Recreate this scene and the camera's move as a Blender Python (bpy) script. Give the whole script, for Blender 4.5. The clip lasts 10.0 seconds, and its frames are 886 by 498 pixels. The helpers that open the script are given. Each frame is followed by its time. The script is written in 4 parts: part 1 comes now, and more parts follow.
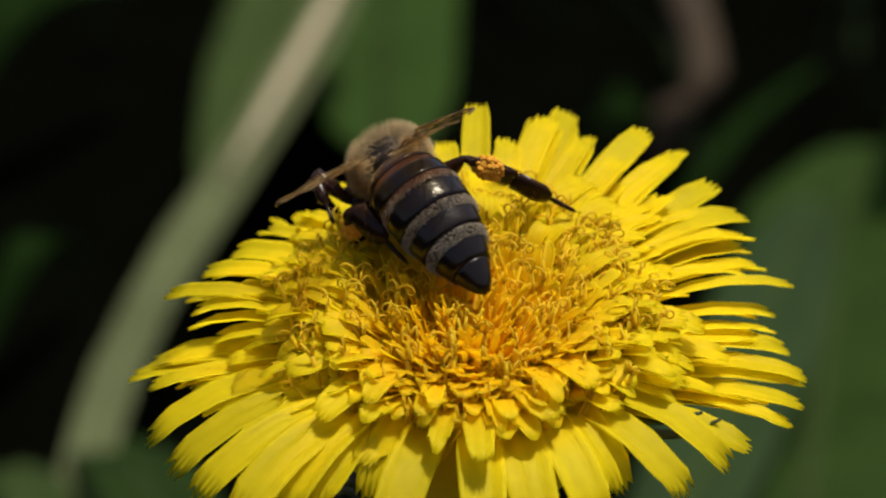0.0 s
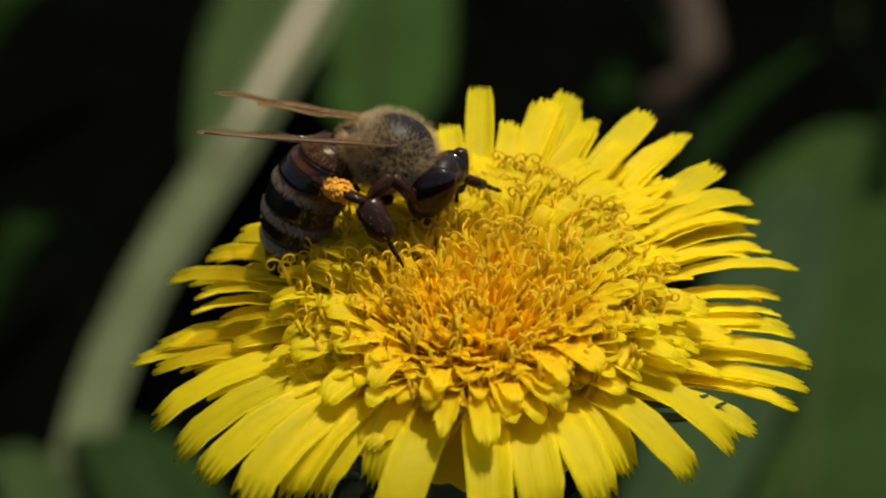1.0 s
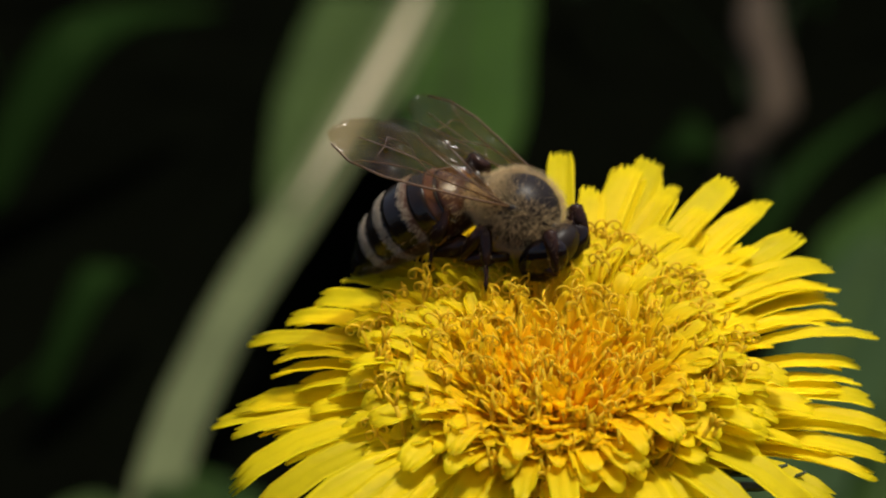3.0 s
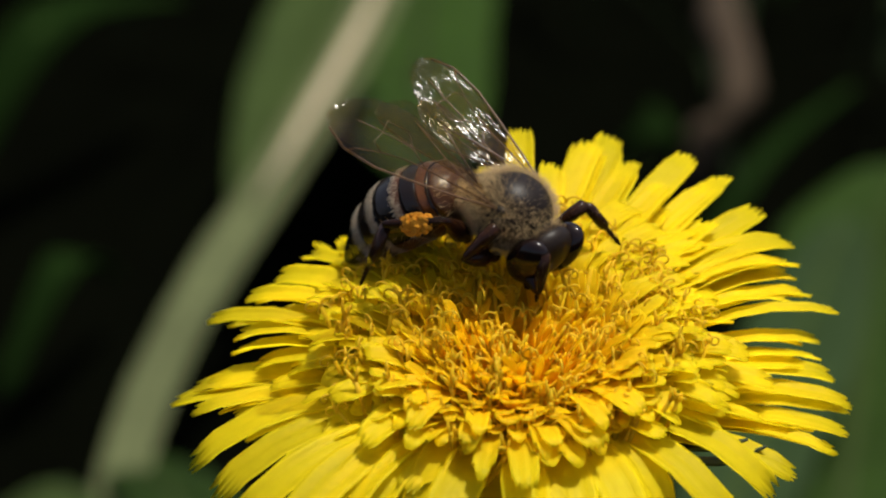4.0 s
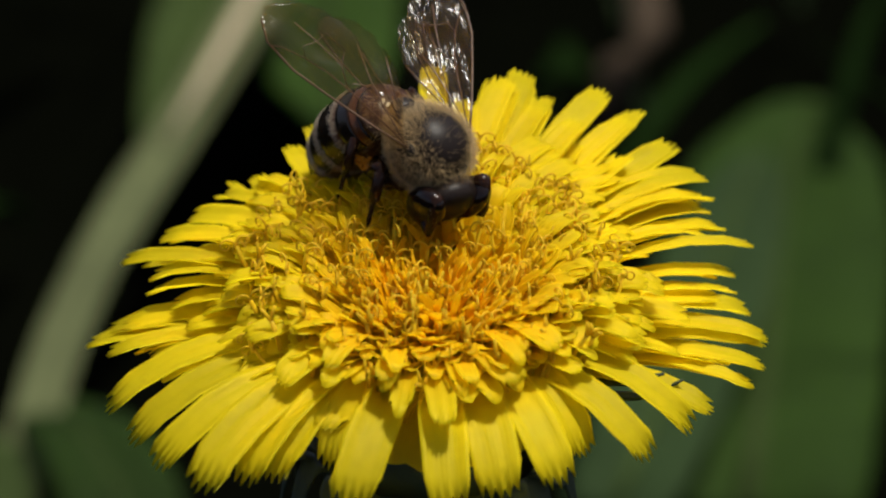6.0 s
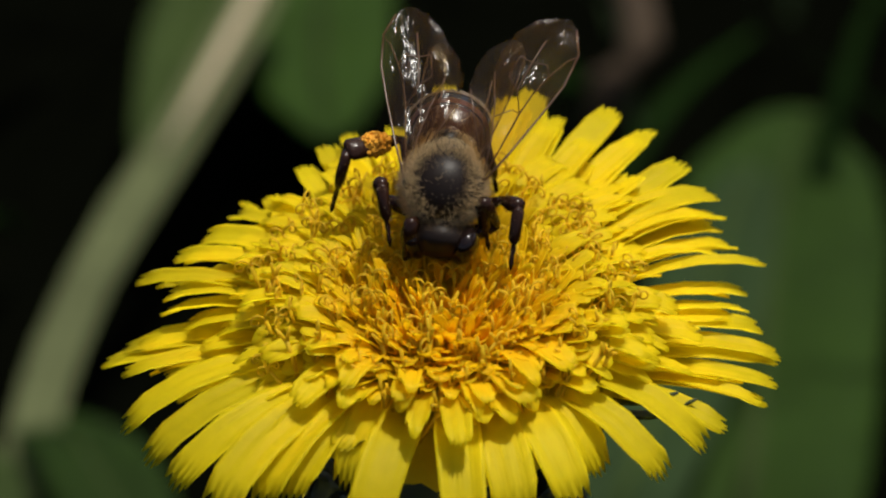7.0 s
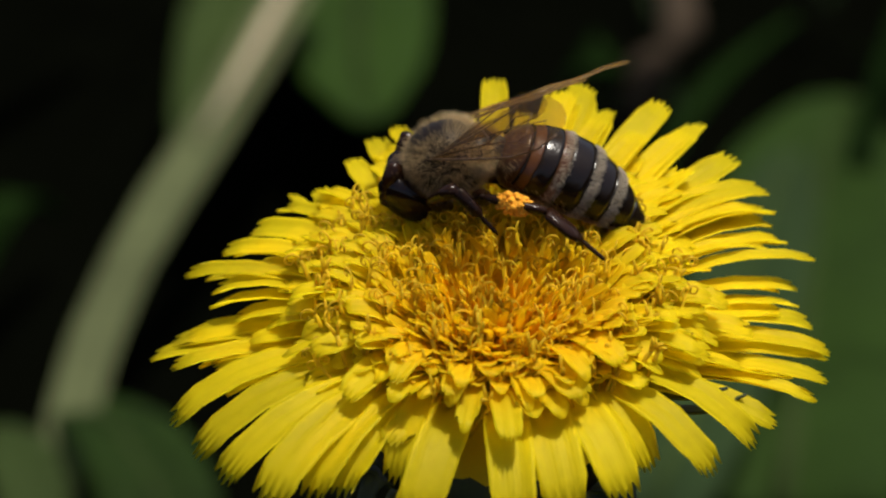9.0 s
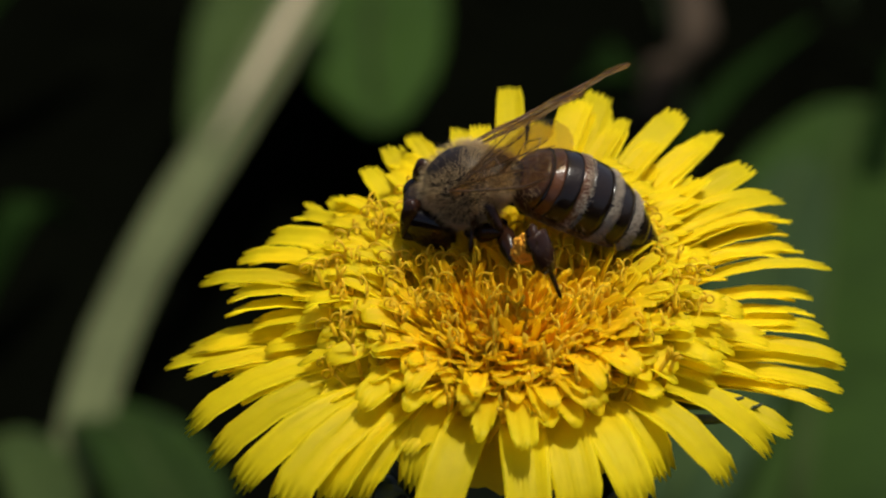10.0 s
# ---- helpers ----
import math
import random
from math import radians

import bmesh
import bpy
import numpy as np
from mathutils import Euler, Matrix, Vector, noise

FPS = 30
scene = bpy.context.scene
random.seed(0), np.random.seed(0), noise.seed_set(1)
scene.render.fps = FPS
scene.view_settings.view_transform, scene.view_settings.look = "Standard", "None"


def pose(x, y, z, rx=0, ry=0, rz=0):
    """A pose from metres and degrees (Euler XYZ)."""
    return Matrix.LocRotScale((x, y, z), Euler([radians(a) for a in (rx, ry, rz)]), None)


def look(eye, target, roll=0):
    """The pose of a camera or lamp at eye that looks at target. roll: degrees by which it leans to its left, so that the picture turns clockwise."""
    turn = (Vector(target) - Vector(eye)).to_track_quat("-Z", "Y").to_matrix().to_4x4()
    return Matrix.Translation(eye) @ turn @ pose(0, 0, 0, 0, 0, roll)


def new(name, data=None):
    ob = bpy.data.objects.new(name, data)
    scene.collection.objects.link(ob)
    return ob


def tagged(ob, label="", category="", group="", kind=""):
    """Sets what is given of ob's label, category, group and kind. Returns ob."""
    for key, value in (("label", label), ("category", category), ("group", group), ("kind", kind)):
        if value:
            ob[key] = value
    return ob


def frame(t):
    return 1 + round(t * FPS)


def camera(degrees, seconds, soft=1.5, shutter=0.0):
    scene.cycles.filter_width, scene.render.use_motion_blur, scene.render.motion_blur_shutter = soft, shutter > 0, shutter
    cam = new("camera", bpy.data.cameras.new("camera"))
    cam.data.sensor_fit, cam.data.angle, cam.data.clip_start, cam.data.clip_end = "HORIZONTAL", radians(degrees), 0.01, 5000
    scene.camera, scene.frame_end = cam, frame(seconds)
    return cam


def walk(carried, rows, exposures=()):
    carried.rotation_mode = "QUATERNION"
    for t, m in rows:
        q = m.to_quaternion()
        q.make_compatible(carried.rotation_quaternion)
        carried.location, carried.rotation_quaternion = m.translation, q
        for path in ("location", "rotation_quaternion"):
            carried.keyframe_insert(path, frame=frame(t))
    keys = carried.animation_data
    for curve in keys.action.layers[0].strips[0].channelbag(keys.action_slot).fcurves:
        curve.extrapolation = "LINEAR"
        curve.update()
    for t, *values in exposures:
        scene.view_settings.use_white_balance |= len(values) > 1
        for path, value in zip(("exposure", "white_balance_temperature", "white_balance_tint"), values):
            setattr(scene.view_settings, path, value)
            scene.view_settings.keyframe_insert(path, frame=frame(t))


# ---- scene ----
# A honey bee turns and feeds on a dandelion head; short-turf leaves lie out of focus behind it.
MM = 0.001
cam = camera(12, 10.0, soft=2.2)
cam.data.dof.use_dof, cam.data.dof.focus_distance, cam.data.dof.aperture_fstop = True, 0.209, 52.0
walk(cam, [
    (0.0, pose(-0.00137, -0.18480, 0.21615, 62.00, 0, 0.00)),
    (0.3, pose(-0.00173, -0.18462, 0.21611, 61.98, 0, -0.10)),
    (0.5, pose(-0.00187, -0.18458, 0.21609, 61.98, 0, -0.12)),
    (0.6, pose(-0.00194, -0.18456, 0.21609, 61.95, 0, -0.18)),
    (0.7, pose(-0.00203, -0.18453, 0.21608, 61.91, 0, -0.22)),
    (0.8, pose(-0.00211, -0.18449, 0.21607, 61.81, 0, -0.26)),
    (0.9, pose(-0.00220, -0.18445, 0.21607, 61.79, 0, -0.23)),
    (1.0, pose(-0.00228, -0.18439, 0.21607, 61.74, 0, -0.21)),
    (1.2, pose(-0.00243, -0.18425, 0.21610, 61.64, 0, -0.08)),
    (1.5, pose(-0.00260, -0.18397, 0.21624, 61.63, 0, 0.10)),
    (1.8, pose(-0.00272, -0.18367, 0.21650, 61.61, 0, 0.22)),
    (2.0, pose(-0.00278, -0.18352, 0.21674, 61.80, 0, 0.18)),
    (2.2, pose(-0.00282, -0.18344, 0.21699, 61.93, 0, 0.22)),
    (2.5, pose(-0.00285, -0.18340, 0.21734, 62.10, 0, 0.66)),
    (2.7, pose(-0.00285, -0.18343, 0.21751, 62.24, 0, 0.88)),
    (3.8, pose(-0.00234, -0.18403, 0.21645, 62.22, 0, 0.60)),
    (4.0, pose(-0.00232, -0.18397, 0.21645, 62.17, 0, 0.39)),
    (4.2, pose(-0.00230, -0.18391, 0.21646, 62.17, 0, 0.17)),
    (4.5, pose(-0.00224, -0.18383, 0.21643, 62.03, 0, 0.00)),
    (5.0, pose(-0.00210, -0.18379, 0.21620, 61.67, 0, -0.45)),
    (5.2, pose(-0.00206, -0.18378, 0.21609, 61.49, 0, -0.54)),
    (5.5, pose(-0.00205, -0.18376, 0.21596, 61.37, 0, -0.88)),
    (5.7, pose(-0.00210, -0.18374, 0.21594, 61.36, 0, -0.92)),
    (6.8, pose(-0.00447, -0.18399, 0.21734, 61.34, 0, -1.39)),
    (7.0, pose(-0.00449, -0.18393, 0.21717, 61.42, 0, -1.38)),
    (7.2, pose(-0.00451, -0.18386, 0.21702, 61.44, 0, -1.14)),
    (7.5, pose(-0.00464, -0.18378, 0.21699, 61.49, 0, -1.10)),
    (7.7, pose(-0.00479, -0.18375, 0.21715, 61.53, 0, -1.03)),
    (8.0, pose(-0.00504, -0.18374, 0.21755, 61.54, 0, -0.94)),
    (8.2, pose(-0.00516, -0.18372, 0.21779, 61.48, 0, -0.98)),
    (8.5, pose(-0.00530, -0.18363, 0.21794, 61.39, 0, -0.97)),
    (8.7, pose(-0.00539, -0.18352, 0.21793, 61.27, 0, -0.76)),
    (9.0, pose(-0.00555, -0.18334, 0.21785, 61.10, 0, -0.94)),
    (9.3, pose(-0.00568, -0.18318, 0.21780, 61.08, 0, -0.70)),
    (9.5, pose(-0.00573, -0.18309, 0.21780, 61.08, 0, -0.84)),
    (10.0, pose(-0.00577, -0.18292, 0.21783, 61.17, 0, -0.77))],
     exposures=[(0.0, 0.44), (1.0, 0.44), (2.5, 0.46), (4.0, 0.62), (4.6, 0.50), (5.5, 0.46), (7.0, 0.34), (8.2, 0.29), (9.0, 0.38), (10.0, 0.43)])

# ---- light ----
world = bpy.data.worlds.new("sky")
scene.world = world
world.use_nodes = True
nodes, links = world.node_tree.nodes, world.node_tree.links
sky = nodes.new("ShaderNodeTexSky")
sky.sky_type, sky.sun_disc, sky.air_density, sky.dust_density = "NISHITA", False, 0.7, 3.0
SUN_UP, SUN_ROUND = radians(75), radians(65)
sky.sun_elevation, sky.sun_rotation = SUN_UP, SUN_ROUND
links.new(sky.outputs[0], nodes["Background"].inputs[0])
nodes["Background"].inputs[1].default_value = 0.092
sun = new("sun", bpy.data.lights.new("sun", "SUN"))
sun.data.energy, sun.data.angle, sun.data.color = 3.5, radians(0.53), (1.0, 0.955, 0.85)
sun.matrix_world = look((math.sin(SUN_ROUND) * math.cos(SUN_UP), math.cos(SUN_ROUND) * math.cos(SUN_UP), math.sin(SUN_UP)), (0, 0, 0))


# ---- materials ----
def material(name, color, rough=0.5, metal=0.0, vary=0.15, scale=900, bump=0.0, bump_scale=3000, translucent=0.0, spec=0.5, coat=0.0, sheen=0.0):
    """A surface with two scales of colour variation, a little change from piece to piece, and fine relief."""
    m = bpy.data.materials.new(name)
    m.use_nodes = True
    n, l = m.node_tree.nodes, m.node_tree.links
    b = n["Principled BSDF"]
    b.inputs["Roughness"].default_value, b.inputs["Metallic"].default_value = rough, metal
    b.inputs["Specular IOR Level"].default_value, b.inputs["Coat Weight"].default_value = spec, coat
    b.inputs["Sheen Weight"].default_value = sheen
    co = n.new("ShaderNodeTexCoord")
    t1, t2 = n.new("ShaderNodeTexNoise"), n.new("ShaderNodeTexNoise")
    t1.inputs["Scale"].default_value, t2.inputs["Scale"].default_value = scale, scale * 6
    t1.inputs["Detail"].default_value = 3
    l.new(co.outputs["Object"], t1.inputs[0]), l.new(co.outputs["Object"], t2.inputs[0])
    info = n.new("ShaderNodeObjectInfo")
    add = n.new("ShaderNodeMath")
    add.operation = "ADD"
    l.new(t1.outputs[0], add.inputs[0]), l.new(t2.outputs[0], add.inputs[1])
    add2 = n.new("ShaderNodeMath")
    add2.operation = "ADD"
    l.new(add.outputs[0], add2.inputs[0]), l.new(info.outputs["Random"], add2.inputs[1])
    span = n.new("ShaderNodeMapRange")
    span.inputs["From Min"].default_value, span.inputs["From Max"].default_value = 0.6, 2.4
    span.inputs["To Min"].default_value, span.inputs["To Max"].default_value = 1 - vary, 1 + vary
    l.new(add2.outputs[0], span.inputs[0])
    mul = n.new("ShaderNodeVectorMath")
    mul.operation = "SCALE"
    mul.inputs[0].default_value = color
    l.new(span.outputs[0], mul.inputs["Scale"])
    l.new(mul.outputs[0], b.inputs["Base Color"])
    if bump:
        t3, bm_ = n.new("ShaderNodeTexNoise"), n.new("ShaderNodeBump")
        t3.inputs["Scale"].default_value = bump_scale
        bm_.inputs["Strength"].default_value, bm_.inputs["Distance"].default_value = bump, 0.0001
        l.new(co.outputs["Object"], t3.inputs[0]), l.new(t3.outputs[0], bm_.inputs["Height"]), l.new(bm_.outputs[0], b.inputs["Normal"])
    if translucent:
        tr, mix = n.new("ShaderNodeBsdfTranslucent"), n.new("ShaderNodeMixShader")
        thin = n.new("ShaderNodeGamma")
        thin.inputs[1].default_value = 0.5
        l.new(mul.outputs[0], thin.inputs[0]), l.new(thin.outputs[0], tr.inputs["Color"])
        mix.inputs[0].default_value = translucent
        l.new(b.outputs[0], mix.inputs[1]), l.new(tr.outputs[0], mix.inputs[2])
        l.new(mix.outputs[0], n["Material Output"].inputs["Surface"])
    return m


def petal_material(name, inner, outer, translucent):
    """Ligule: deep gold towards the heart of the head, lemon yellow outside, with fine lengthwise veins."""
    m = material(name, outer, rough=0.55, vary=0.16, scale=250, translucent=translucent, spec=0.25)
    n, l = m.node_tree.nodes, m.node_tree.links
    co = n.new("ShaderNodeTexCoord")
    flat, ln, span, mix = n.new("ShaderNodeVectorMath"), n.new("ShaderNodeVectorMath"), n.new("ShaderNodeMapRange"), n.new("ShaderNodeMix")
    flat.operation, ln.operation, mix.data_type = "MULTIPLY_ADD", "LENGTH", "RGBA"
    flat.inputs[1].default_value, flat.inputs[2].default_value = (1, 1, 0), (-0.0003, 0.0026, 0)
    span.inputs["From Min"].default_value, span.inputs["From Max"].default_value = 0.0026, 0.0078
    mix.inputs[6].default_value, mix.inputs[7].default_value = (*inner, 1), (*outer, 1)
    l.new(co.outputs["Object"], flat.inputs[0]), l.new(flat.outputs[0], ln.inputs[0]), l.new(ln.outputs["Value"], span.inputs[0])
    l.new(span.outputs[0], mix.inputs[0])
    for node in n:
        if node.bl_idname == "ShaderNodeVectorMath" and node.operation == "SCALE":
            l.new(mix.outputs[2], node.inputs[0])
    wave, bmp = n.new("ShaderNodeTexWave"), n.new("ShaderNodeBump")
    wave.bands_direction = "X"
    wave.inputs["Scale"].default_value, wave.inputs["Distortion"].default_value = 3.2, 0.6
    bmp.inputs["Strength"].default_value, bmp.inputs["Distance"].default_value = 0.15, 0.00006
    l.new(co.outputs["UV"], wave.inputs[0]), l.new(wave.outputs[1], bmp.inputs["Height"])
    l.new(bmp.outputs[0], n["Principled BSDF"].inputs["Normal"])
    return m


def wing_material():
    """Clear brownish wing skin: mostly see-through, with a glossy wrinkled face."""
    m = bpy.data.materials.new("wing_skin")
    m.use_nodes = True
    n, l = m.node_tree.nodes, m.node_tree.links
    n.remove(n["Principled BSDF"])
    clear, gloss, body, mix, mix2, lw = [n.new(k) for k in ("ShaderNodeBsdfTransparent", "ShaderNodeBsdfGlossy", "ShaderNodeBsdfTranslucent", "ShaderNodeMixShader", "ShaderNodeMixShader", "ShaderNodeLayerWeight")]
    clear.inputs[0].default_value = (0.84, 0.75, 0.59, 1)
    body.inputs[0].default_value = (0.46, 0.31, 0.14, 1)
    gloss.inputs["Roughness"].default_value = 0.16
    lw.inputs["Blend"].default_value = 0.25
    amount = n.new("ShaderNodeMapRange")
    amount.inputs["To Min"].default_value, amount.inputs["To Max"].default_value = 0.012, 0.085
    l.new(lw.outputs["Facing"], amount.inputs[0])
    co, tx, bmp = n.new("ShaderNodeTexCoord"), n.new("ShaderNodeTexNoise"), n.new("ShaderNodeBump")
    tx.inputs["Scale"].default_value, tx.inputs["Detail"].default_value = 1100, 4
    bmp.inputs["Strength"].default_value, bmp.inputs["Distance"].default_value = 1.0, 0.0006
    grain = n.new("ShaderNodeMapping")
    grain.inputs["Scale"].default_value = (0.22, 1, 1)
    l.new(co.outputs["Object"], grain.inputs[0])
    l.new(grain.outputs[0], tx.inputs[0]), l.new(tx.outputs[0], bmp.inputs["Height"])
    l.new(bmp.outputs[0], gloss.inputs["Normal"])
    mix.inputs[0].default_value = 0.20
    l.new(clear.outputs[0], mix.inputs[1]), l.new(body.outputs[0], mix.inputs[2])
    l.new(amount.outputs[0], mix2.inputs[0]), l.new(mix.outputs[0], mix2.inputs[1]), l.new(gloss.outputs[0], mix2.inputs[2])
    l.new(mix2.outputs[0], n["Material Output"].inputs["Surface"])
    return m


YELLOW = petal_material("ligule_yellow", (0.96, 0.60, 0.005), (0.905, 0.75, 0.010), 0.74)
STYLE = material("style_yellow", (0.88, 0.60, 0.012), 0.5, vary=0.2, translucent=0.5, spec=0.2)
STIGMA = material("stigma_olive", (0.76, 0.51, 0.016), 0.45, vary=0.3, translucent=0.5, spec=0.25)
BRACT = material("bract_green", (0.022, 0.034, 0.012), 0.7, vary=0.3, scale=300, bump=0.3)
STEM = material("stem_green", (0.16, 0.20, 0.07), 0.5, vary=0.2, scale=200, translucent=0.1)
CUTICLE = material("cuticle_black", (0.011, 0.007, 0.005), 0.44, vary=0.4, bump=0.10, bump_scale=4000, spec=0.15)
SHELL = material("cuticle_gloss", (0.010, 0.006, 0.004), 0.22, vary=0.4, bump=0.2, bump_scale=5000, spec=0.32)
AMBER = material("cuticle_amber", (0.060, 0.021, 0.0065), 0.28, vary=0.5, bump=0.3, bump_scale=5000, spec=0.35)
LEGDARK = material("leg_brown", (0.020, 0.008, 0.004), 0.2, vary=0.4, bump=0.25, bump_scale=6000, spec=0.18)
EYE = material("eye_black", (0.009, 0.005, 0.004), 0.11, vary=0.2, bump=0.03, bump_scale=12000, spec=0.28)
HAIR = material("hair_tan", (0.64, 0.47, 0.24), 0.6, vary=0.35, scale=1500, translucent=0.45)
HAIRGREY = material("hair_grey", (0.44, 0.36, 0.26), 0.65, vary=0.3, scale=1500, translucent=0.2)
HAIRDARK = material("hair_brown", (0.20, 0.125, 0.055), 0.6, vary=0.35, scale=1500, translucent=0.2)
POLLEN = material("pollen_orange", (0.66, 0.29, 0.013), 0.9, vary=0.3, scale=2500, bump=0.8, bump_scale=6000)
VEIN = material("wing_vein", (0.10, 0.052, 0.024), 0.35, vary=0.3)
WING = wing_material()
# albedo far below real soil: the turf's deep shade is put into it
SOIL_SHADED = material("soil_shade_toned", (0.0011, 0.0013, 0.0007), 0.95, vary=0.6, scale=25, bump=0.5, bump_scale=300, spec=0.0)
# green kept under real foliage, with the leaves' part shade in the colour
LEAF_SHADED = material("leaf_green_shaded", (0.0135, 0.028, 0.0042), 0.7, vary=0.9, scale=75, bump=0.2, bump_scale=600, translucent=0.15, spec=0.05)
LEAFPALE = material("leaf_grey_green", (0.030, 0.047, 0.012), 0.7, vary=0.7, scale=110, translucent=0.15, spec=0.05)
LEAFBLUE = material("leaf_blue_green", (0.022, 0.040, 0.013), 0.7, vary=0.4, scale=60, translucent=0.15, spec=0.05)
RIB = material("midrib_pale", (0.068, 0.078, 0.034), 0.7, vary=0.7, scale=90, spec=0.05)
RIBPINK = material("midrib_pinkish", (0.30, 0.25, 0.16), 0.6, vary=0.25, scale=120, spec=0.2)
DRY = material("dry_stalk", (0.036, 0.025, 0.015), 0.8, vary=0.3, scale=150, spec=0.1)
# blades near black: shade between the stalks is mixed into their green
GRASS_SHADED = material("grass_blade", (0.006, 0.014, 0.003), 0.7, vary=0.5, scale=40, translucent=0.15, spec=0.0)


# ---- building helpers ----
def part(name, data, mat, parent=None, label=""):
    """Links a mesh (a bmesh, or vertices and faces) as one object under a thing or a part."""
    me = bpy.data.meshes.new(name)
    if isinstance(data, bmesh.types.BMesh):
        data.to_mesh(me)
        data.free()
    else:
        me.from_pydata([tuple(v) for v in data[0]], [], data[1])
    for x in mat if isinstance(mat, (list, tuple)) else (mat,):
        me.materials.append(x)
    me.polygons.foreach_set("use_smooth", [True] * len(me.polygons))
    ob = new(name, me)
    ob.parent = parent
    return tagged(ob, label)


def join(*pieces):
    """Several (vertices, faces) as one."""
    vs, fs = [], []
    for v, f in pieces:
        k = len(vs)
        vs += [tuple(p) for p in v]
        fs += [tuple(i + k for i in q) for q in f]
    return vs, fs


def tube(points, radii, seg=6, flat=1.0):
    """A round rod along points, closed at both ends; flat squeezes it across its second axis."""
    pts = [Vector(p) for p in points]
    vs, fs, side = [], [], None
    for i, p in enumerate(pts):
        d = (pts[min(i + 1, len(pts) - 1)] - pts[max(i - 1, 0)]).normalized()
        side = (d.orthogonal() if side is None else side - d * side.dot(d)).normalized()
        up = d.cross(side)
        for k in range(seg):
            a = 2 * math.pi * k / seg
            vs.append(p + (side * math.cos(a) + up * math.sin(a) * flat) * radii[i])
    for i in range(len(pts) - 1):
        for k in range(seg):
            a, b = i * seg + k, i * seg + (k + 1) % seg
            fs.append((a, b, b + seg, a + seg))
    fs += [tuple(range(seg - 1, -1, -1)), tuple(range((len(pts) - 1) * seg, len(pts) * seg))]
    return vs, fs


def lathe(rings, seg=20):
    """A body along x from rings of (x, half width, half height, centre height)."""
    vs, fs = [], []
    for x, ry, rz, zc in rings:
        for k in range(seg):
            a = 2 * math.pi * k / seg
            vs.append((x, ry * math.cos(a), zc + rz * math.sin(a)))
    for i in range(len(rings) - 1):
        for k in range(seg):
            a, b = i * seg + k, i * seg + (k + 1) % seg
            fs.append((a, b, b + seg, a + seg))
    fs += [tuple(range(seg - 1, -1, -1)), tuple(range((len(rings) - 1) * seg, len(rings) * seg))]
    return vs, fs


def egg(c, r, turn=None, rows=12, seg=18, power=1.0):
    """A closed rounded body at c with half sizes r."""
    vs, fs = [], []
    for i in range(rows + 1):
        a = math.pi * i / rows
        s = math.sin(a) ** power if 0 < i < rows else 0.02
        for k in range(seg):
            b = 2 * math.pi * k / seg
            p = Vector((r[0] * math.cos(a), r[1] * s * math.cos(b), r[2] * s * math.sin(b)))
            vs.append(Vector(c) + (turn @ p if turn else p))
    for i in range(rows):
        for k in range(seg):
            a, b = i * seg + k, i * seg + (k + 1) % seg
            fs.append((a, b, b + seg, a + seg))
    fs += [tuple(range(seg - 1, -1, -1)), tuple(range(rows * seg, (rows + 1) * seg))]
    return vs, fs


def hairs(roots, rng, length, radius, spread=0.35, lean=(0, 0, 0)):
    """Thin pointed hairs from (place, normal) roots, one joined coat."""
    vs, fs = [], []
    lean = Vector(lean)
    for p, nrm in roots:
        d = (nrm + lean + Vector((rng.uniform(-1, 1), rng.uniform(-1, 1), rng.uniform(-1, 1))) * spread).normalized()
        ln = length * rng.uniform(0.55, 1.2)
        a = d.orthogonal().normalized()
        b = d.cross(a)
        k = len(vs)
        q = p + d * ln * 0.55 + (b * rng.uniform(-1, 1) + a * rng.uniform(-1, 1)) * ln * 0.08
        e = p + d * ln + (b * rng.uniform(-1, 1) + a * rng.uniform(-1, 1)) * ln * 0.2
        for base, w in ((p - nrm * radius, radius), (q, radius * 0.8)):
            for j in range(3):
                w_ = 2 * math.pi * j / 3
                vs.append(base + (a * math.cos(w_) + b * math.sin(w_)) * w)
        vs.append(e)
        for j in range(3):
            j2 = (j + 1) % 3
            fs += [(k + j, k + j2, k + 3 + j2, k + 3 + j), (k + 3 + j, k + 3 + j2, k + 6)]
    return vs, fs


# ---- ground and distance ----
def ground():
    vs = []
    steps = [0.02 * i for i in range(30)] + [0.6 * 1.17 ** i for i in range(1, 41)]
    axis = [-s for s in reversed(steps[1:])] + steps
    m = len(axis)
    for y in axis:
        for x in axis:
            h = noise.noise(Vector((x * 14, y * 14, 0))) * 0.006 + noise.noise(Vector((x * 45, y * 45, 3))) * 0.002
            vs.append((x, y + 0.15, h - 0.004))
    fs = [(j * m + i, j * m + i + 1, j * m + m + i + 1, j * m + m + i) for j in range(m - 1) for i in range(m - 1)]
    tagged(part("ground", (vs, fs), SOIL_SHADED), "bare soil between the turf plants, their shade put into its colour", "ground", kind="structure")


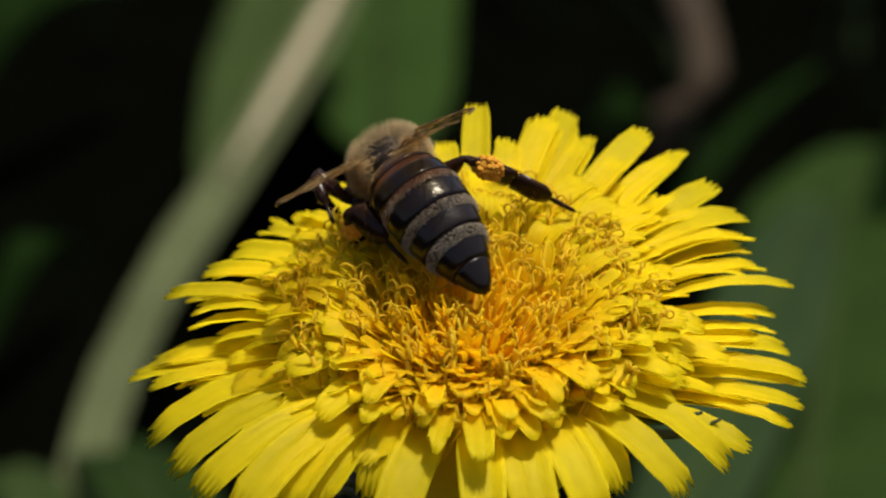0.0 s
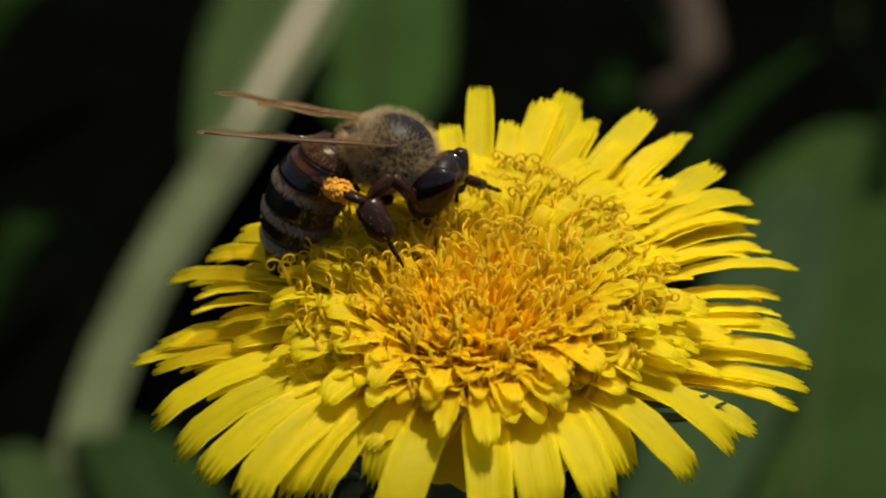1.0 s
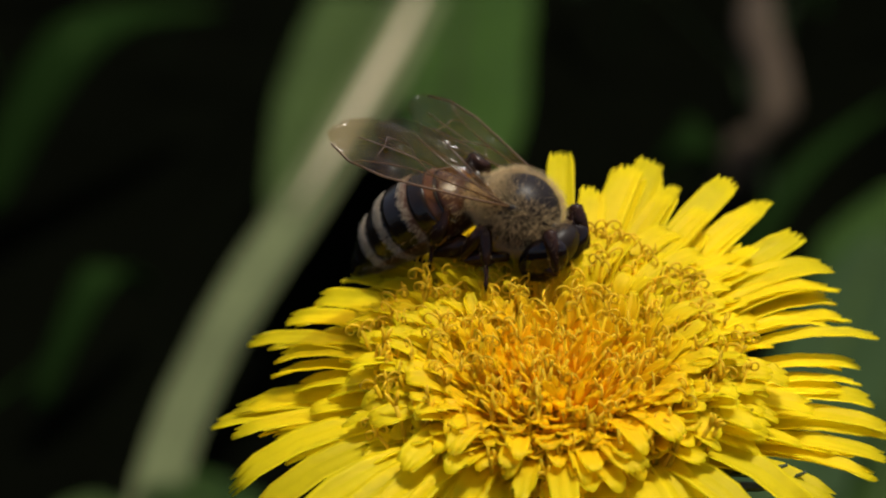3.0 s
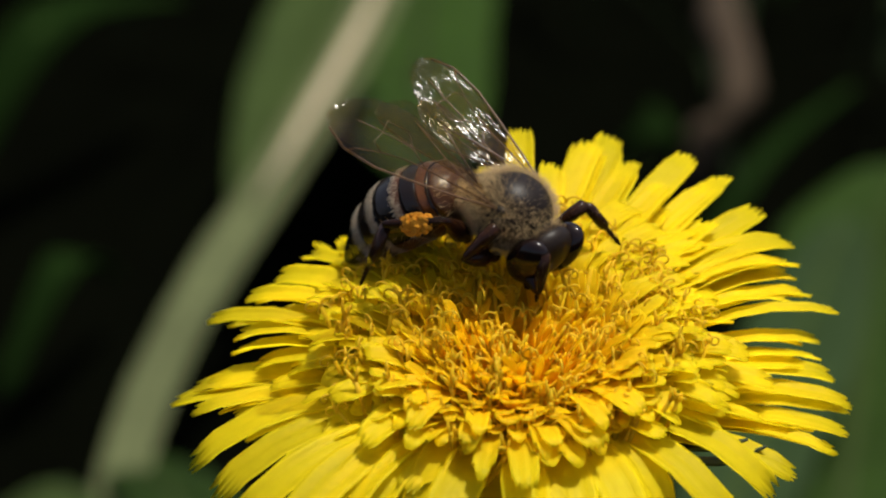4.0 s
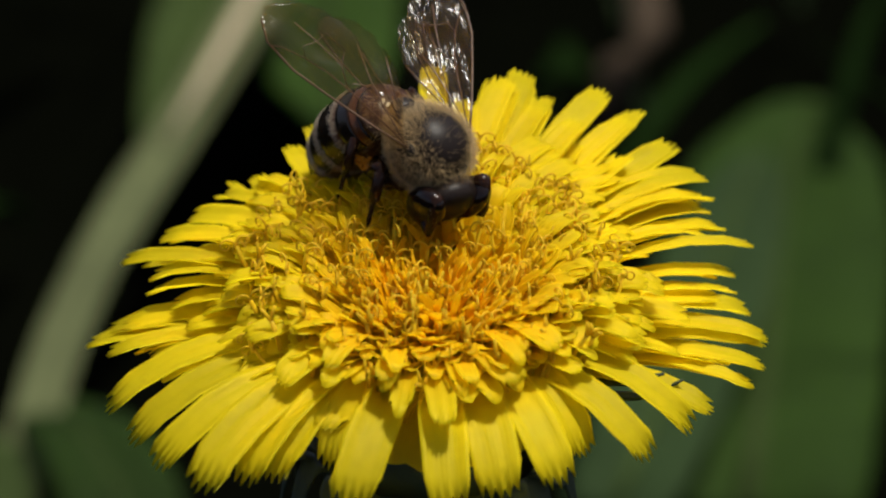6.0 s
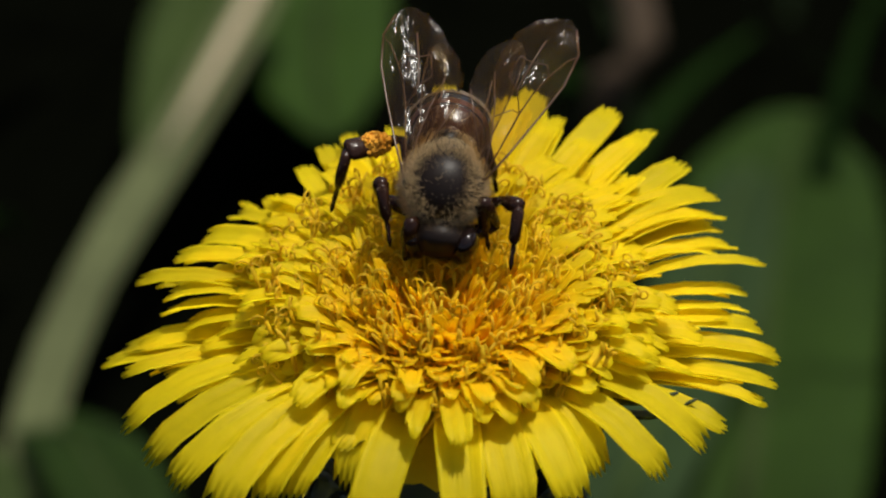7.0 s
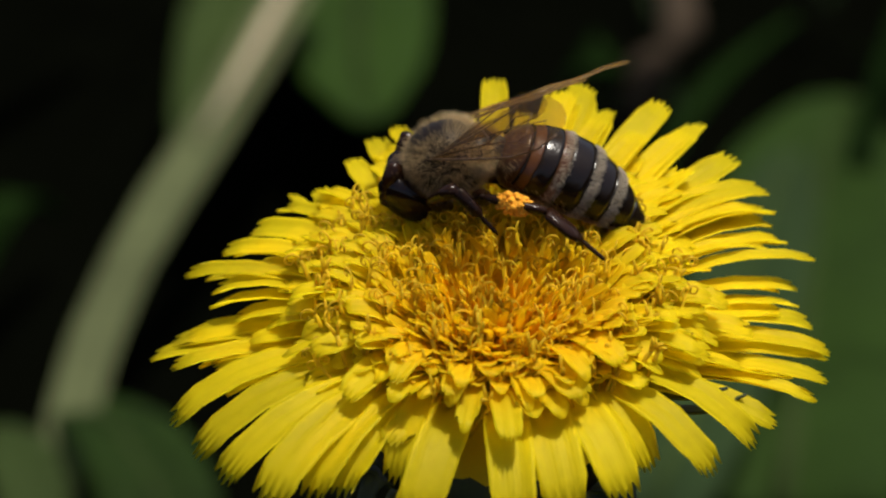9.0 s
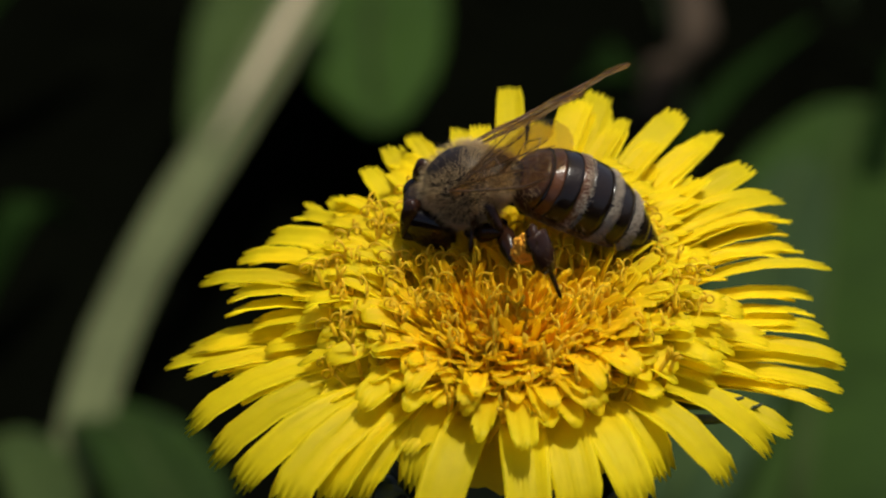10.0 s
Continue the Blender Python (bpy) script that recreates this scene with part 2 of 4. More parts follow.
def blade(points, widths, fold=0.25, cols=6, thick=0.0004, wave=0.0, seed=0):
    """A leaf with a fold along its middle and real thickness, along points."""
    rng = random.Random(seed)
    pts = [Vector(p) for p in points]
    rows = 16
    line, wid = [], []
    for i in range(rows + 1):
        s = i / rows * (len(pts) - 1)
        k = min(int(s), len(pts) - 2)
        u = s - k
        p0, p1, p2, p3 = pts[max(k - 1, 0)], pts[k], pts[k + 1], pts[min(k + 2, len(pts) - 1)]
        line.append(0.5 * ((2 * p1) + (p2 - p0) * u + (2 * p0 - 5 * p1 + 4 * p2 - p3) * u * u + (3 * p1 - p0 - 3 * p2 + p3) * u ** 3))
        wid.append(widths[k] * (1 - u) + widths[k + 1] * u)
    top, bot = [], []
    for i in range(rows + 1):
        d = (line[min(i + 1, rows)] - line[max(i - 1, 0)]).normalized()
        side = d.cross(Vector((0, 0, 1))).normalized()
        up = side.cross(d)
        for j in range(cols + 1):
            u = 2 * j / cols - 1
            h = fold * abs(u) * wid[i] - fold * 0.5 * wid[i] * u * u + wave * wid[i] * math.sin(i * 1.3 + 3 * u + seed)
            p = line[i] + side * u * wid[i] * (1 + wave * rng.uniform(-1, 1)) + up * h
            top.append(p), bot.append(p - up * thick)
    m, off = cols + 1, len(top)
    fs = []
    for i in range(rows):
        for j in range(cols):
            a = i * m + j
            fs += [(a, a + 1, a + m + 1, a + m), (off + a, off + a + m, off + a + m + 1, off + a + 1)]
    rim = [j for j in range(m)] + [i * m + cols for i in range(1, rows + 1)] + [rows * m + j for j in range(cols - 1, -1, -1)] + [i * m for i in range(rows - 1, 0, -1)]
    fs += [(rim[k - 1], off + rim[k - 1], off + rim[k], rim[k]) for k in range(len(rim))]
    return top + bot, fs


def backdrop_plants():
    stalk = tagged(new("leaf_stalk"), "long pale leaf stalk with a pinkish streak, lying low", "leaf stalk")
    spine = [(-0.0114, 0.2436, 0.0240), (-0.0143, 0.2330, 0.0220), (-0.0179, 0.2216, 0.0200), (-0.0212, 0.2121, 0.0180), (-0.0242, 0.2049, 0.0160), (-0.0271, 0.1980, 0.0140), (-0.0303, 0.1895, 0.0120), (-0.0326, 0.1826, 0.0100), (-0.0346, 0.1737, 0.0080), (-0.0361, 0.1620, 0.0060), (-0.0370, 0.1530, 0.0040)]
    part("stalk_blade", blade(spine, [0.0025, 0.0026, 0.0027, 0.0027, 0.0026, 0.0028, 0.0026, 0.0025, 0.0026, 0.0025, 0.0025], fold=0.5, wave=0.03), RIB, stalk)
    part("midrib", tube([(x, y, z + 0.0012) for x, y, z in spine[:5]], [0.0004, 0.0008, 0.0009, 0.0006, 0.0002], 10), RIBPINK, stalk, "pinkish upper midrib")
    leaf = tagged(new("broad_leaf"), "grey-green leaf blade beside the pale stalk", "leaf")
    edge = [(-0.0185, 0.2570, 0.0180), (-0.0208, 0.2451, 0.0164), (-0.0228, 0.2352, 0.0148), (-0.0244, 0.2258, 0.0132), (-0.0257, 0.2181, 0.0116), (-0.0266, 0.2146, 0.0100)]
    part("leaf_blade", blade(edge, [0.0055, 0.0054, 0.0049, 0.0037, 0.0023, 0.0007], fold=0.15, wave=0.03, seed=1), LEAFPALE, leaf)
    part("midrib", tube([(x, y, z + 0.0004) for x, y, z in edge], [0.0005, 0.0005, 0.0004, 0.0004, 0.0003, 0.0002], 8), LEAFPALE, leaf)
    round_leaf = tagged(new("round_leaf"), "rounded green leaf lying beside a paler leaf, part shade in its colour", "leaf")
    edge = [(-0.0070, 0.2720, 0.0120), (-0.0078, 0.2563, 0.0112), (-0.0080, 0.2444, 0.0104), (-0.0079, 0.2338, 0.0096), (-0.0072, 0.2270, 0.0088), (-0.0069, 0.2252, 0.0080)]
    part("leaf_blade", blade(edge, [0.0080, 0.0085, 0.0084, 0.0069, 0.0034, 0.0006], fold=0.3, wave=0.04, seed=2), LEAF_SHADED, round_leaf)
    part("midrib", tube([(x, y, z + 0.0005) for x, y, z in edge], [0.0004, 0.0006, 0.0006, 0.0005, 0.0003, 0.0002], 8), LEAFPALE, round_leaf)
    big = tagged(new("broad_leaf"), "large green leaf spread low over the soil, part shade in its colour", "leaf")
    edge = [(0.0458, 0.2204, 0.0130), (0.0435, 0.2183, 0.0115), (0.0411, 0.2107, 0.0100), (0.0389, 0.1972, 0.0085), (0.0365, 0.1810, 0.0070), (0.0339, 0.1639, 0.0055), (0.0319, 0.1520, 0.0040)]
    part("leaf_blade", blade(edge, [0.0005, 0.0058, 0.0096, 0.0117, 0.0122, 0.0118, 0.0107], fold=0.25, wave=0.05, seed=3), LEAF_SHADED, big)
    part("midrib", tube([(x, y, z + 0.0005) for x, y, z in edge], [0.0002, 0.0003, 0.0005, 0.0006, 0.0008, 0.0010, 0.0012], 8), LEAFPALE, big)
    pale = tagged(new("broad_leaf"), "pale grey-green leaf lying over the larger leaf", "leaf")
    edge = [(0.0362, 0.1952, 0.0200), (0.0336, 0.1886, 0.0177), (0.0311, 0.1811, 0.0153), (0.0282, 0.1727, 0.0130), (0.0246, 0.1626, 0.0107), (0.0213, 0.1540, 0.0083), (0.0190, 0.1488, 0.0060)]
    part("leaf_blade", blade(edge, [0.0012, 0.0048, 0.0059, 0.0064, 0.0062, 0.0059, 0.0048], fold=0.15, wave=0.03, seed=4), LEAFBLUE, pale)
    part("midrib", tube([(x, y, z + 0.0003) for x, y, z in edge], [0.0002, 0.0003, 0.0004, 0.0005, 0.0006, 0.0006, 0.0006], 8), LEAFPALE, pale)
    for k, (pts, w) in enumerate((
            ([(0.017, 0.200, 0.004), (0.0290, 0.2195, 0.014), (0.0400, 0.2345, 0.016)], [0.0008, 0.0013, 0.0004]),
            ([(-0.060, 0.230, 0.004), (-0.050, 0.245, 0.018), (-0.036, 0.262, 0.014)], [0.002, 0.004, 0.001]),
            ([(0.010, 0.232, 0.002), (0.018, 0.229, 0.014), (0.026, 0.232, 0.004)], [0.002, 0.0045, 0.001]),
            ([(-0.050, 0.190, 0.002), (-0.044, 0.200, 0.012), (-0.040, 0.214, 0.003)], [0.001, 0.0022, 0.0005]))):
        g = tagged(new("grass_blade"), "single grass blade leaning low, shade put into its green", "grass blade", "loose grass blades")
        part("blade_body", blade(pts, w, fold=0.3, seed=10 + k), GRASS_SHADED, g)
        part("midvein", tube([(x, y, z + 0.0002) for x, y, z in pts], [v * 0.12 for v in w], 6), LEAF_SHADED, g)
    dry = tagged(new("dry_stalk"), "withered pinkish brown stalk, bent and broken", "stalk")
    part("stalk_piece", tube([(0.0268, 0.2614, 0.0160), (0.0263, 0.2505, 0.0160), (0.0274, 0.2415, 0.0160), (0.0274, 0.2327, 0.0160), (0.0255, 0.2263, 0.0160)], [0.0020, 0.0026, 0.0022, 0.0024, 0.0010], 9), DRY, dry)
    part("stalk_piece", tube([(0.0255, 0.2263, 0.0160), (0.0236, 0.2276, 0.0133), (0.0226, 0.2274, 0.0107), (0.0212, 0.2252, 0.0080)], [0.0010, 0.0022, 0.0023, 0.0012], 9), DRY, dry)
    low = tagged(new("broad_leaf"), "small green leaf beside the flower, part shade in its colour", "leaf")
    edge = [(-0.0365, 0.1720, 0.005), (-0.0310, 0.1600, 0.009), (-0.0268, 0.1490, 0.009), (-0.0235, 0.1360, 0.004)]
    part("leaf_blade", blade(edge, [0.0022, 0.0050, 0.0058, 0.0045], fold=0.2, wave=0.03, seed=7), LEAF_SHADED, low)
    part("midrib", tube([(x, y, z + 0.0004) for x, y, z in edge], [0.0002, 0.0004, 0.0004, 0.0004], 8), LEAFPALE, low)
    dead = tagged(new("dead_leaf"), "greyish withered leaf lying on the soil", "leaf")
    part("leaf_blade", blade([(-0.0480, 0.1575, 0.006), (-0.0420, 0.1580, 0.009), (-0.0386, 0.1510, 0.009), (-0.0365, 0.1400, 0.005)], [0.0016, 0.0030, 0.0036, 0.0030], fold=0.2, wave=0.05, seed=5), LEAFPALE, dead)
    rng = random.Random(5)
    vs, fs = [], []
    for _ in range(1500):
        x, y = rng.uniform(-0.35, 0.35), rng.uniform(0.10, 0.75)
        if y < 0.27 and -0.07 < x < 0.065 and rng.random() < 0.93:
            continue
        h, a, w = rng.uniform(0.015, 0.05), rng.uniform(0, 6.3), rng.uniform(0.0006, 0.0016)
        d, s = Vector((math.cos(a), math.sin(a), 0)), Vector((-math.sin(a), math.cos(a), 0))
        k = len(vs)
        for f, ww in ((0, 1), (0.4, 0.9), (0.75, 0.6)):
            c = Vector((x, y, h * f * (1.15 - 0.25 * f))) + d * h * 0.7 * f * f
            vs += [c - s * w * ww, c + s * w * ww]
        vs.append(Vector((x, y, h * 0.9)) + d * h * 0.75)
        fs += [(k, k + 1, k + 3, k + 2), (k + 2, k + 3, k + 5, k + 4), (k + 4, k + 5, k + 6)]
    tagged(part("grass", (vs, fs), GRASS_SHADED), "short grass growing over the soil, shade put into its green", "grass", kind="stuff")


# ---- the dandelion ----
HEAD_Z = 0.110


def floret_mesh(azimuth, rb, zb, rt, zt, width, lift, rng, teeth=True, taper=0.2):
    """One strap-shaped ligule: narrow foot, grooved blade, five-toothed tip, thin but solid."""
    cols, rows = 10, 9
    p0, p3 = (rb, zb), (rt, zt)
    p1 = (rb + 0.12 * (rt - rb), zb + 0.75 * (zt - zb) + 0.6)
    p2 = (rb + 0.62 * (rt - rb), zt + lift)
    twist, bend, cup = rng.uniform(-0.35, 0.35), rng.uniform(-1.1, 1.1), rng.uniform(0.05, 0.3)
    ca, sa = math.cos(azimuth), math.sin(azimuth)
    cuts = [rng.uniform(0.25, 0.7) for _ in range(6)]
    top, bot, uvs = [], [], []

    def centre(s):
        a, b, c, d = (1 - s) ** 3, 3 * s * (1 - s) ** 2, 3 * s * s * (1 - s), s ** 3
        return a * p0[0] + b * p1[0] + c * p2[0] + d * p3[0], a * p0[1] + b * p1[1] + c * p2[1] + d * p3[1]

    for i in range(rows + 1):
        s0 = i / rows
        for j in range(cols + 1):
            u = 2 * j / cols - 1
            s = s0
            if i == rows and teeth:
                s = 1.0 + (0.012 if j % 2 else -0.05 * cuts[j // 2]) - 0.03 * u * u
            elif i == rows:
                s = 1.0 - 0.12 * u * u
            elif i == rows - 1:
                s = s0 + 0.02
            r, z = centre(s)
            r2, z2 = centre(s + 0.02)
            ln = math.hypot(r2 - r, z2 - z) + 1e-9
            tr, tz = (r2 - r) / ln, (z2 - z) / ln
            w = width * (0.30 + 0.70 * min(1, s0 / 0.7) ** 0.9) * (1 - taper * max(0, (s0 - 0.55) / 0.45) ** 2)
            groove = 0.035 * math.cos(u * 7.5) * min(1, s0 * 2)
            up = width * (cup * u * u + groove) + twist * u * w * s0
            side = u * w + bend * s0 * s0
            for lst, drop in ((top, 0.0), (bot, 0.07)):
                rr, zz = r - tz * (up - drop), z + tr * (up - drop)
                lst.append(((rr * ca - side * sa) * MM, (rr * sa + side * ca) * MM, zz * MM))
            uvs.append((j / cols, s0))
    m, off = cols + 1, len(top)
    fs = []
    for i in range(rows):
        for j in range(cols):
            a = i * m + j
            fs += [(a, a + m, a + m + 1, a + 1), (off + a, off + a + 1, off + a + m + 1, off + a + m)]
    rim = [j for j in range(m)] + [i * m + cols for i in range(1, rows + 1)] + [rows * m + j for j in range(cols - 1, -1, -1)] + [i * m for i in range(rows - 1, 0, -1)]
    fs += [(rim[k - 1], rim[k], off + rim[k], off + rim[k - 1]) for k in range(len(rim))]
    me = bpy.data.meshes.new("petal")
    me.from_pydata(top + bot, [], fs)
    layer = me.uv_layers.new(name="UVMap")
    for loop in me.loops:
        layer.data[loop.index].uv = uvs[loop.vertex_index % off]
    me.polygons.foreach_set("use_smooth", [True] * len(me.polygons))
    return me


# tip bearing in degrees, reach, height and half width in millimetres
BACK = [(88, 15.3, 8.4, 0.8), (77, 14.8, 8.2, 0.85), (75, 15.1, 7.9, 0.65), (72, 14.6, 7.7, 0.6), (67, 16.2, 7.9, 0.9), (62, 14.9, 7.4, 0.8), (57, 16.7, 7.6, 0.85), (53, 16.2, 6.6, 0.75),
        (49, 17.6, 6.5, 0.95), (43, 17.2, 5.6, 0.9), (46, 14.3, 5.7, 1.0), (56, 13.7, 7.2, 0.75), (77, 12.4, 7.9, 0.8), (116, 14.0, 6.3, 0.9), (124, 13.5, 5.7, 0.8), (130, 12.8, 5.1, 0.7),
        (138, 14.6, 4.2, 0.4), (137, 13.2, 4.4, 0.55), (106, 13.5, 7.0, 0.65), (102, 13.0, 7.3, 0.65), (97, 12.4, 7.7, 0.75), (51, 13.1, 6.2, 0.7), (67, 13.8, 7.4, 0.7)]
RIGHT = [(36, 17.2, 4.7, 0.95), (30, 16.7, 4.1, 0.85), (26, 16.4, 3.6, 0.8), (25, 16.6, 3.1, 0.75), (35, 15.2, 4.8, 0.65), (32, 15.9, 4.5, 0.65), (29, 15.0, 4.2, 0.65), (20, 17.3, 3.0, 0.42),
        (21, 16.2, 3.3, 0.6), (21, 15.1, 3.5, 0.55), (15, 16.2, 1.7, 0.48), (13, 15.2, 1.7, 0.7), (10, 15.9, 1.3, 0.75), (6, 16.3, 0.8, 0.85), (3, 16.9, 0.3, 0.75), (-1, 16.9, -0.0, 0.85),
        (-5, 16.7, -0.4, 0.75), (-6, 16.1, -0.7, 0.5), (-10, 16.2, -1.0, 0.52), (-15, 14.6, -0.8, 0.8)]
FRONT = [(-31, 14.2, -0.7, 1.05), (-46, 13.9, -0.6, 1.0), (-47, 11.7, -0.4, 0.9), (-62, 13.1, -0.6, 1.1), (-73, 12.9, -0.7, 1.2), (-88, 13.6, -0.7, 1.15), (-103, 13.8, -0.7, 1.15), (-116, 11.7, -0.1, 0.9),
        (-122, 13.3, -0.6, 0.9), (-131, 14.4, -0.6, 1.2), (-137, 16.2, -0.6, 1.1), (-142, 16.4, -0.6, 0.85), (-156, 16.3, -0.7, 1.0), (-168, 16.5, -0.6, 1.0)]
LEFT = [(180, 17.2, 0.0, 0.9), (177, 16.3, 0.4, 0.8), (-179, 16.1, 0.4, 0.55), (-175, 14.7, 0.3, 0.65), (-175, 14.0, 0.6, 0.7), (-170, 13.6, 0.1, 0.5), (-166, 11.6, 0.7, 0.5), (171, 15.5, 0.7, 0.75),
        (162, 16.2, 2.7, 0.5), (164, 15.4, 2.1, 0.5), (163, 14.4, 2.5, 0.8), (166, 14.4, 1.9, 0.85), (164, 12.9, 2.9, 0.95), (173, 13.1, 1.8, 0.95), (157, 14.7, 3.5, 0.6), (155, 14.0, 3.6, 0.55),
        (150, 14.0, 3.9, 0.8), (145, 13.8, 4.2, 0.75), (146, 12.1, 4.3, 0.5)]
SPOONS = [(-48, 9.2, 4.0, 1.0), (-71, 9.8, 3.3, 0.9), (-82, 9.9, 3.1, 0.6), (-89, 11.5, 2.5, 0.8), (-99, 10.9, 2.5, 0.65), (-108, 9.6, 3.3, 0.65), (-136, 10.7, 2.7, 0.9), (-114, 10.9, 1.2, 0.95),
        (-149, 10.1, 3.4, 0.75), (-174, 10.8, 2.9, 0.95), (-32, 9.6, 3.1, 0.95), (-19, 11.0, 2.1, 0.95), (-8, 12.5, 0.9, 0.85), (3, 12.9, 1.9, 0.85), (5, 14.8, 1.5, 0.8), (-6, 15.1, -0.1, 0.8),
        (-9, 10.6, 2.7, 0.8), (-125, 9.5, 3.8, 0.7), (-61, 9.5, 4.0, 0.7)]


def dome_top(x, y):
    """Height in millimetres of the packed florets over a place on the head, which leans a little to the front."""
    return 6.1 + 0.13 * y - 0.014 * x * x - 0.026 * min(y, 0) ** 2


HEART = (0.3, -2.6)


def around(turn, share):
    """A place on the disc: share 0 is the heart of the florets, 1 the edge of the disc."""
    ca, sa = math.cos(turn), math.sin(turn)
    b = HEART[0] * ca + HEART[1] * sa
    edge = -b + math.sqrt(b * b - HEART[0] ** 2 - HEART[1] ** 2 + 9.0 ** 2) - 0.9 * max(0, -sa)
    return HEART[0] + ca * edge * share, HEART[1] + sa * edge * share


def dandelion():
    rng = random.Random(11)
    flower = tagged(new("dandelion"), "open yellow dandelion head on a hollow green stem", "flower")
    flower.matrix_world = pose(0, 0, HEAD_Z)

    def add(az, rb, zb, rt, zt, w, lift, teeth=True, taper=0.2):
        ob = new("petal", floret_mesh(radians(az), rb, zb, rt, zt, w, lift, rng, teeth, taper))
        ob.data.materials.append(YELLOW)
        ob.parent = flower

    for az, r, z, w in BACK:
        add(az, 4.0, -3.0, r, z, w, -0.8)
    for az, r, z, w in RIGHT + LEFT:
        add(az, 4.0, -1.0, r, z, w, 2.2)
    for az, r, z, w in FRONT:
        add(az, 3.5, 2.0, r, z - 0.2, w * 1.05, 5.0, True, 0.14)
    for az, r, z, w in SPOONS:
        add(az, 3.5, 2.0, r, z, w, 1.1, rng.random() < 0.5, 0.28)
    # shorter ligules between them: count, reach and height at the front, at the back, half width, arch
    for n, rf, zf, rb_, zb_, w, lift in ((30, 11.0, 0.2, 13.2, 6.4, 0.85, 1.4), (34, 10.4, 1.4, 12.0, 6.6, 0.85, 1.2), (36, 9.8, 2.6, 10.8, 6.6, 0.80, 0.8), (36, 9.0, 3.6, 9.6, 6.6, 0.70, 0.2)):
        for i in range(n):
            az = 360 * (i + rng.uniform(-0.6, 0.6)) / n
            k = (0.5 + 0.5 * math.sin(radians(az + 5))) ** 1.4
            if -150 < (az + 180) % 360 - 180 < -30 and w > 0.82:
                continue
            reach, top = rf + (rb_ - rf) * k + rng.uniform(-0.8, 0.6), zf + (zb_ - zf) * k + rng.uniform(-0.5, 0.5)
            add(az, 3.8, -1.0, reach, top, w * rng.uniform(0.75, 1.15), lift + rng.uniform(-0.5, 0.5), rng.random() < 0.3 + 0.7 * k)
    # packed tubes from which the florets rise
    vs, fs, turns_, rows_ = [], [], 90, 26
    for i in range(rows_ + 1):
        for j in range(turns_):
            a = 2 * math.pi * j / turns_
            x, y = around(a, 0.92 * i / rows_ + 0.005)
            z = dome_top(x, y) - 0.75 + 0.6 * noise.noise(Vector((x, y, 0)) * 1.9) - 5 * max(0, i / rows_ - 0.8) / 0.2
            vs.append((x * MM, y * MM, z * MM))
    for i in range(rows_):
        for j in range(turns_):
            a, b = i * turns_ + j, i * turns_ + (j + 1) % turns_
            fs.append((a, a + turns_, b + turns_, b))
    tagged(part("floret_base", (vs, fs), YELLOW, flower, "packed golden floret tubes"), kind="stuff")
    # upright florets crowding the whole dome, opening outwards from the heart; the middle ones apart, the outer ones joined
    crowd, total = [], 900
    for i in range(total):
        f = math.sqrt((i + 0.5) / total)
        turn = radians(i * 137.508 + rng.uniform(-5, 5))
        x, y = around(turn, f)
        z = dome_top(x, y) + rng.uniform(-1.3, 0.6) + rng.uniform(-0.2, 1.5) * (1 - f)
        reach = 0.3 + (3.4 - 1.2 * max(0, -math.sin(turn))) * f ** 2.5 + rng.uniform(-0.3, 0.5)
        wide = (0.22 + 0.44 * f ** 2) * rng.uniform(0.75, 1.2)
        me = floret_mesh(turn, 0.0, -4.6 + 1.4 * f, reach, 0.0, wide, -1.5 + 1.5 * f + rng.uniform(-0.5, 0.5), rng, rng.random() < 0.6, 0.55 - 0.35 * f)
        me.transform(Matrix.Translation(Vector((x - math.cos(turn) * reach, y - math.sin(turn) * reach, z)) * MM))
        if i < 150:
            me.name = "floret"
            me.materials.append(YELLOW)
            new("floret", me).parent = flower
        else:
            crowd.append(me)
    bm = bmesh.new()
    for me in crowd:
        bm.from_mesh(me)
    tagged(part("floret_mass", bm, YELLOW, flower, "crowded slender inner ligules"), kind="stuff")

    # styles with two curled arms, a few shapes shared among all
    kinds = []
    for k in range(7):
        h, lean = rng.uniform(2.6, 3.8), rng.uniform(-0.5, 0.5)
        stalk = tube([(0, 0, 0), (lean * 0.3 * MM, 0, h * 0.5 * MM), (lean * MM, 0, h * MM)], [0.15 * MM, 0.12 * MM, 0.10 * MM], 6)
        arms = []
        for sgn in (-1, 1):
            pts, rad = [], []
            x, z, ang, turns = lean, h, radians(90), rng.uniform(0.9, 1.25)
            face = rng.uniform(-0.5, 0.5)
            for i in range(17):
                f = i / 16
                pts.append((x * MM, (face * (x - lean) + 0.1 * sgn * f) * MM, z * MM))
                rad.append((0.060 - 0.022 * f) * MM)
                ang -= radians(360 * turns / 16) * (0.55 + 0.9 * f)
                step = 0.125 - 0.045 * f
                x, z = x + sgn * math.cos(ang) * step, z + math.sin(ang) * step
            arms.append(tube(pts, rad, 5))
        sd, td = bpy.data.meshes.new("style"), bpy.data.meshes.new("stigma")
        for me, (v, f), mat in ((sd, stalk, STYLE), (td, join(*arms), STIGMA)):
            me.from_pydata([tuple(p) for p in v], [], f)
            me.materials.append(mat)
            me.polygons.foreach_set("use_smooth", [True] * len(me.polygons))
        kinds.append((sd, td))
    stubs = []
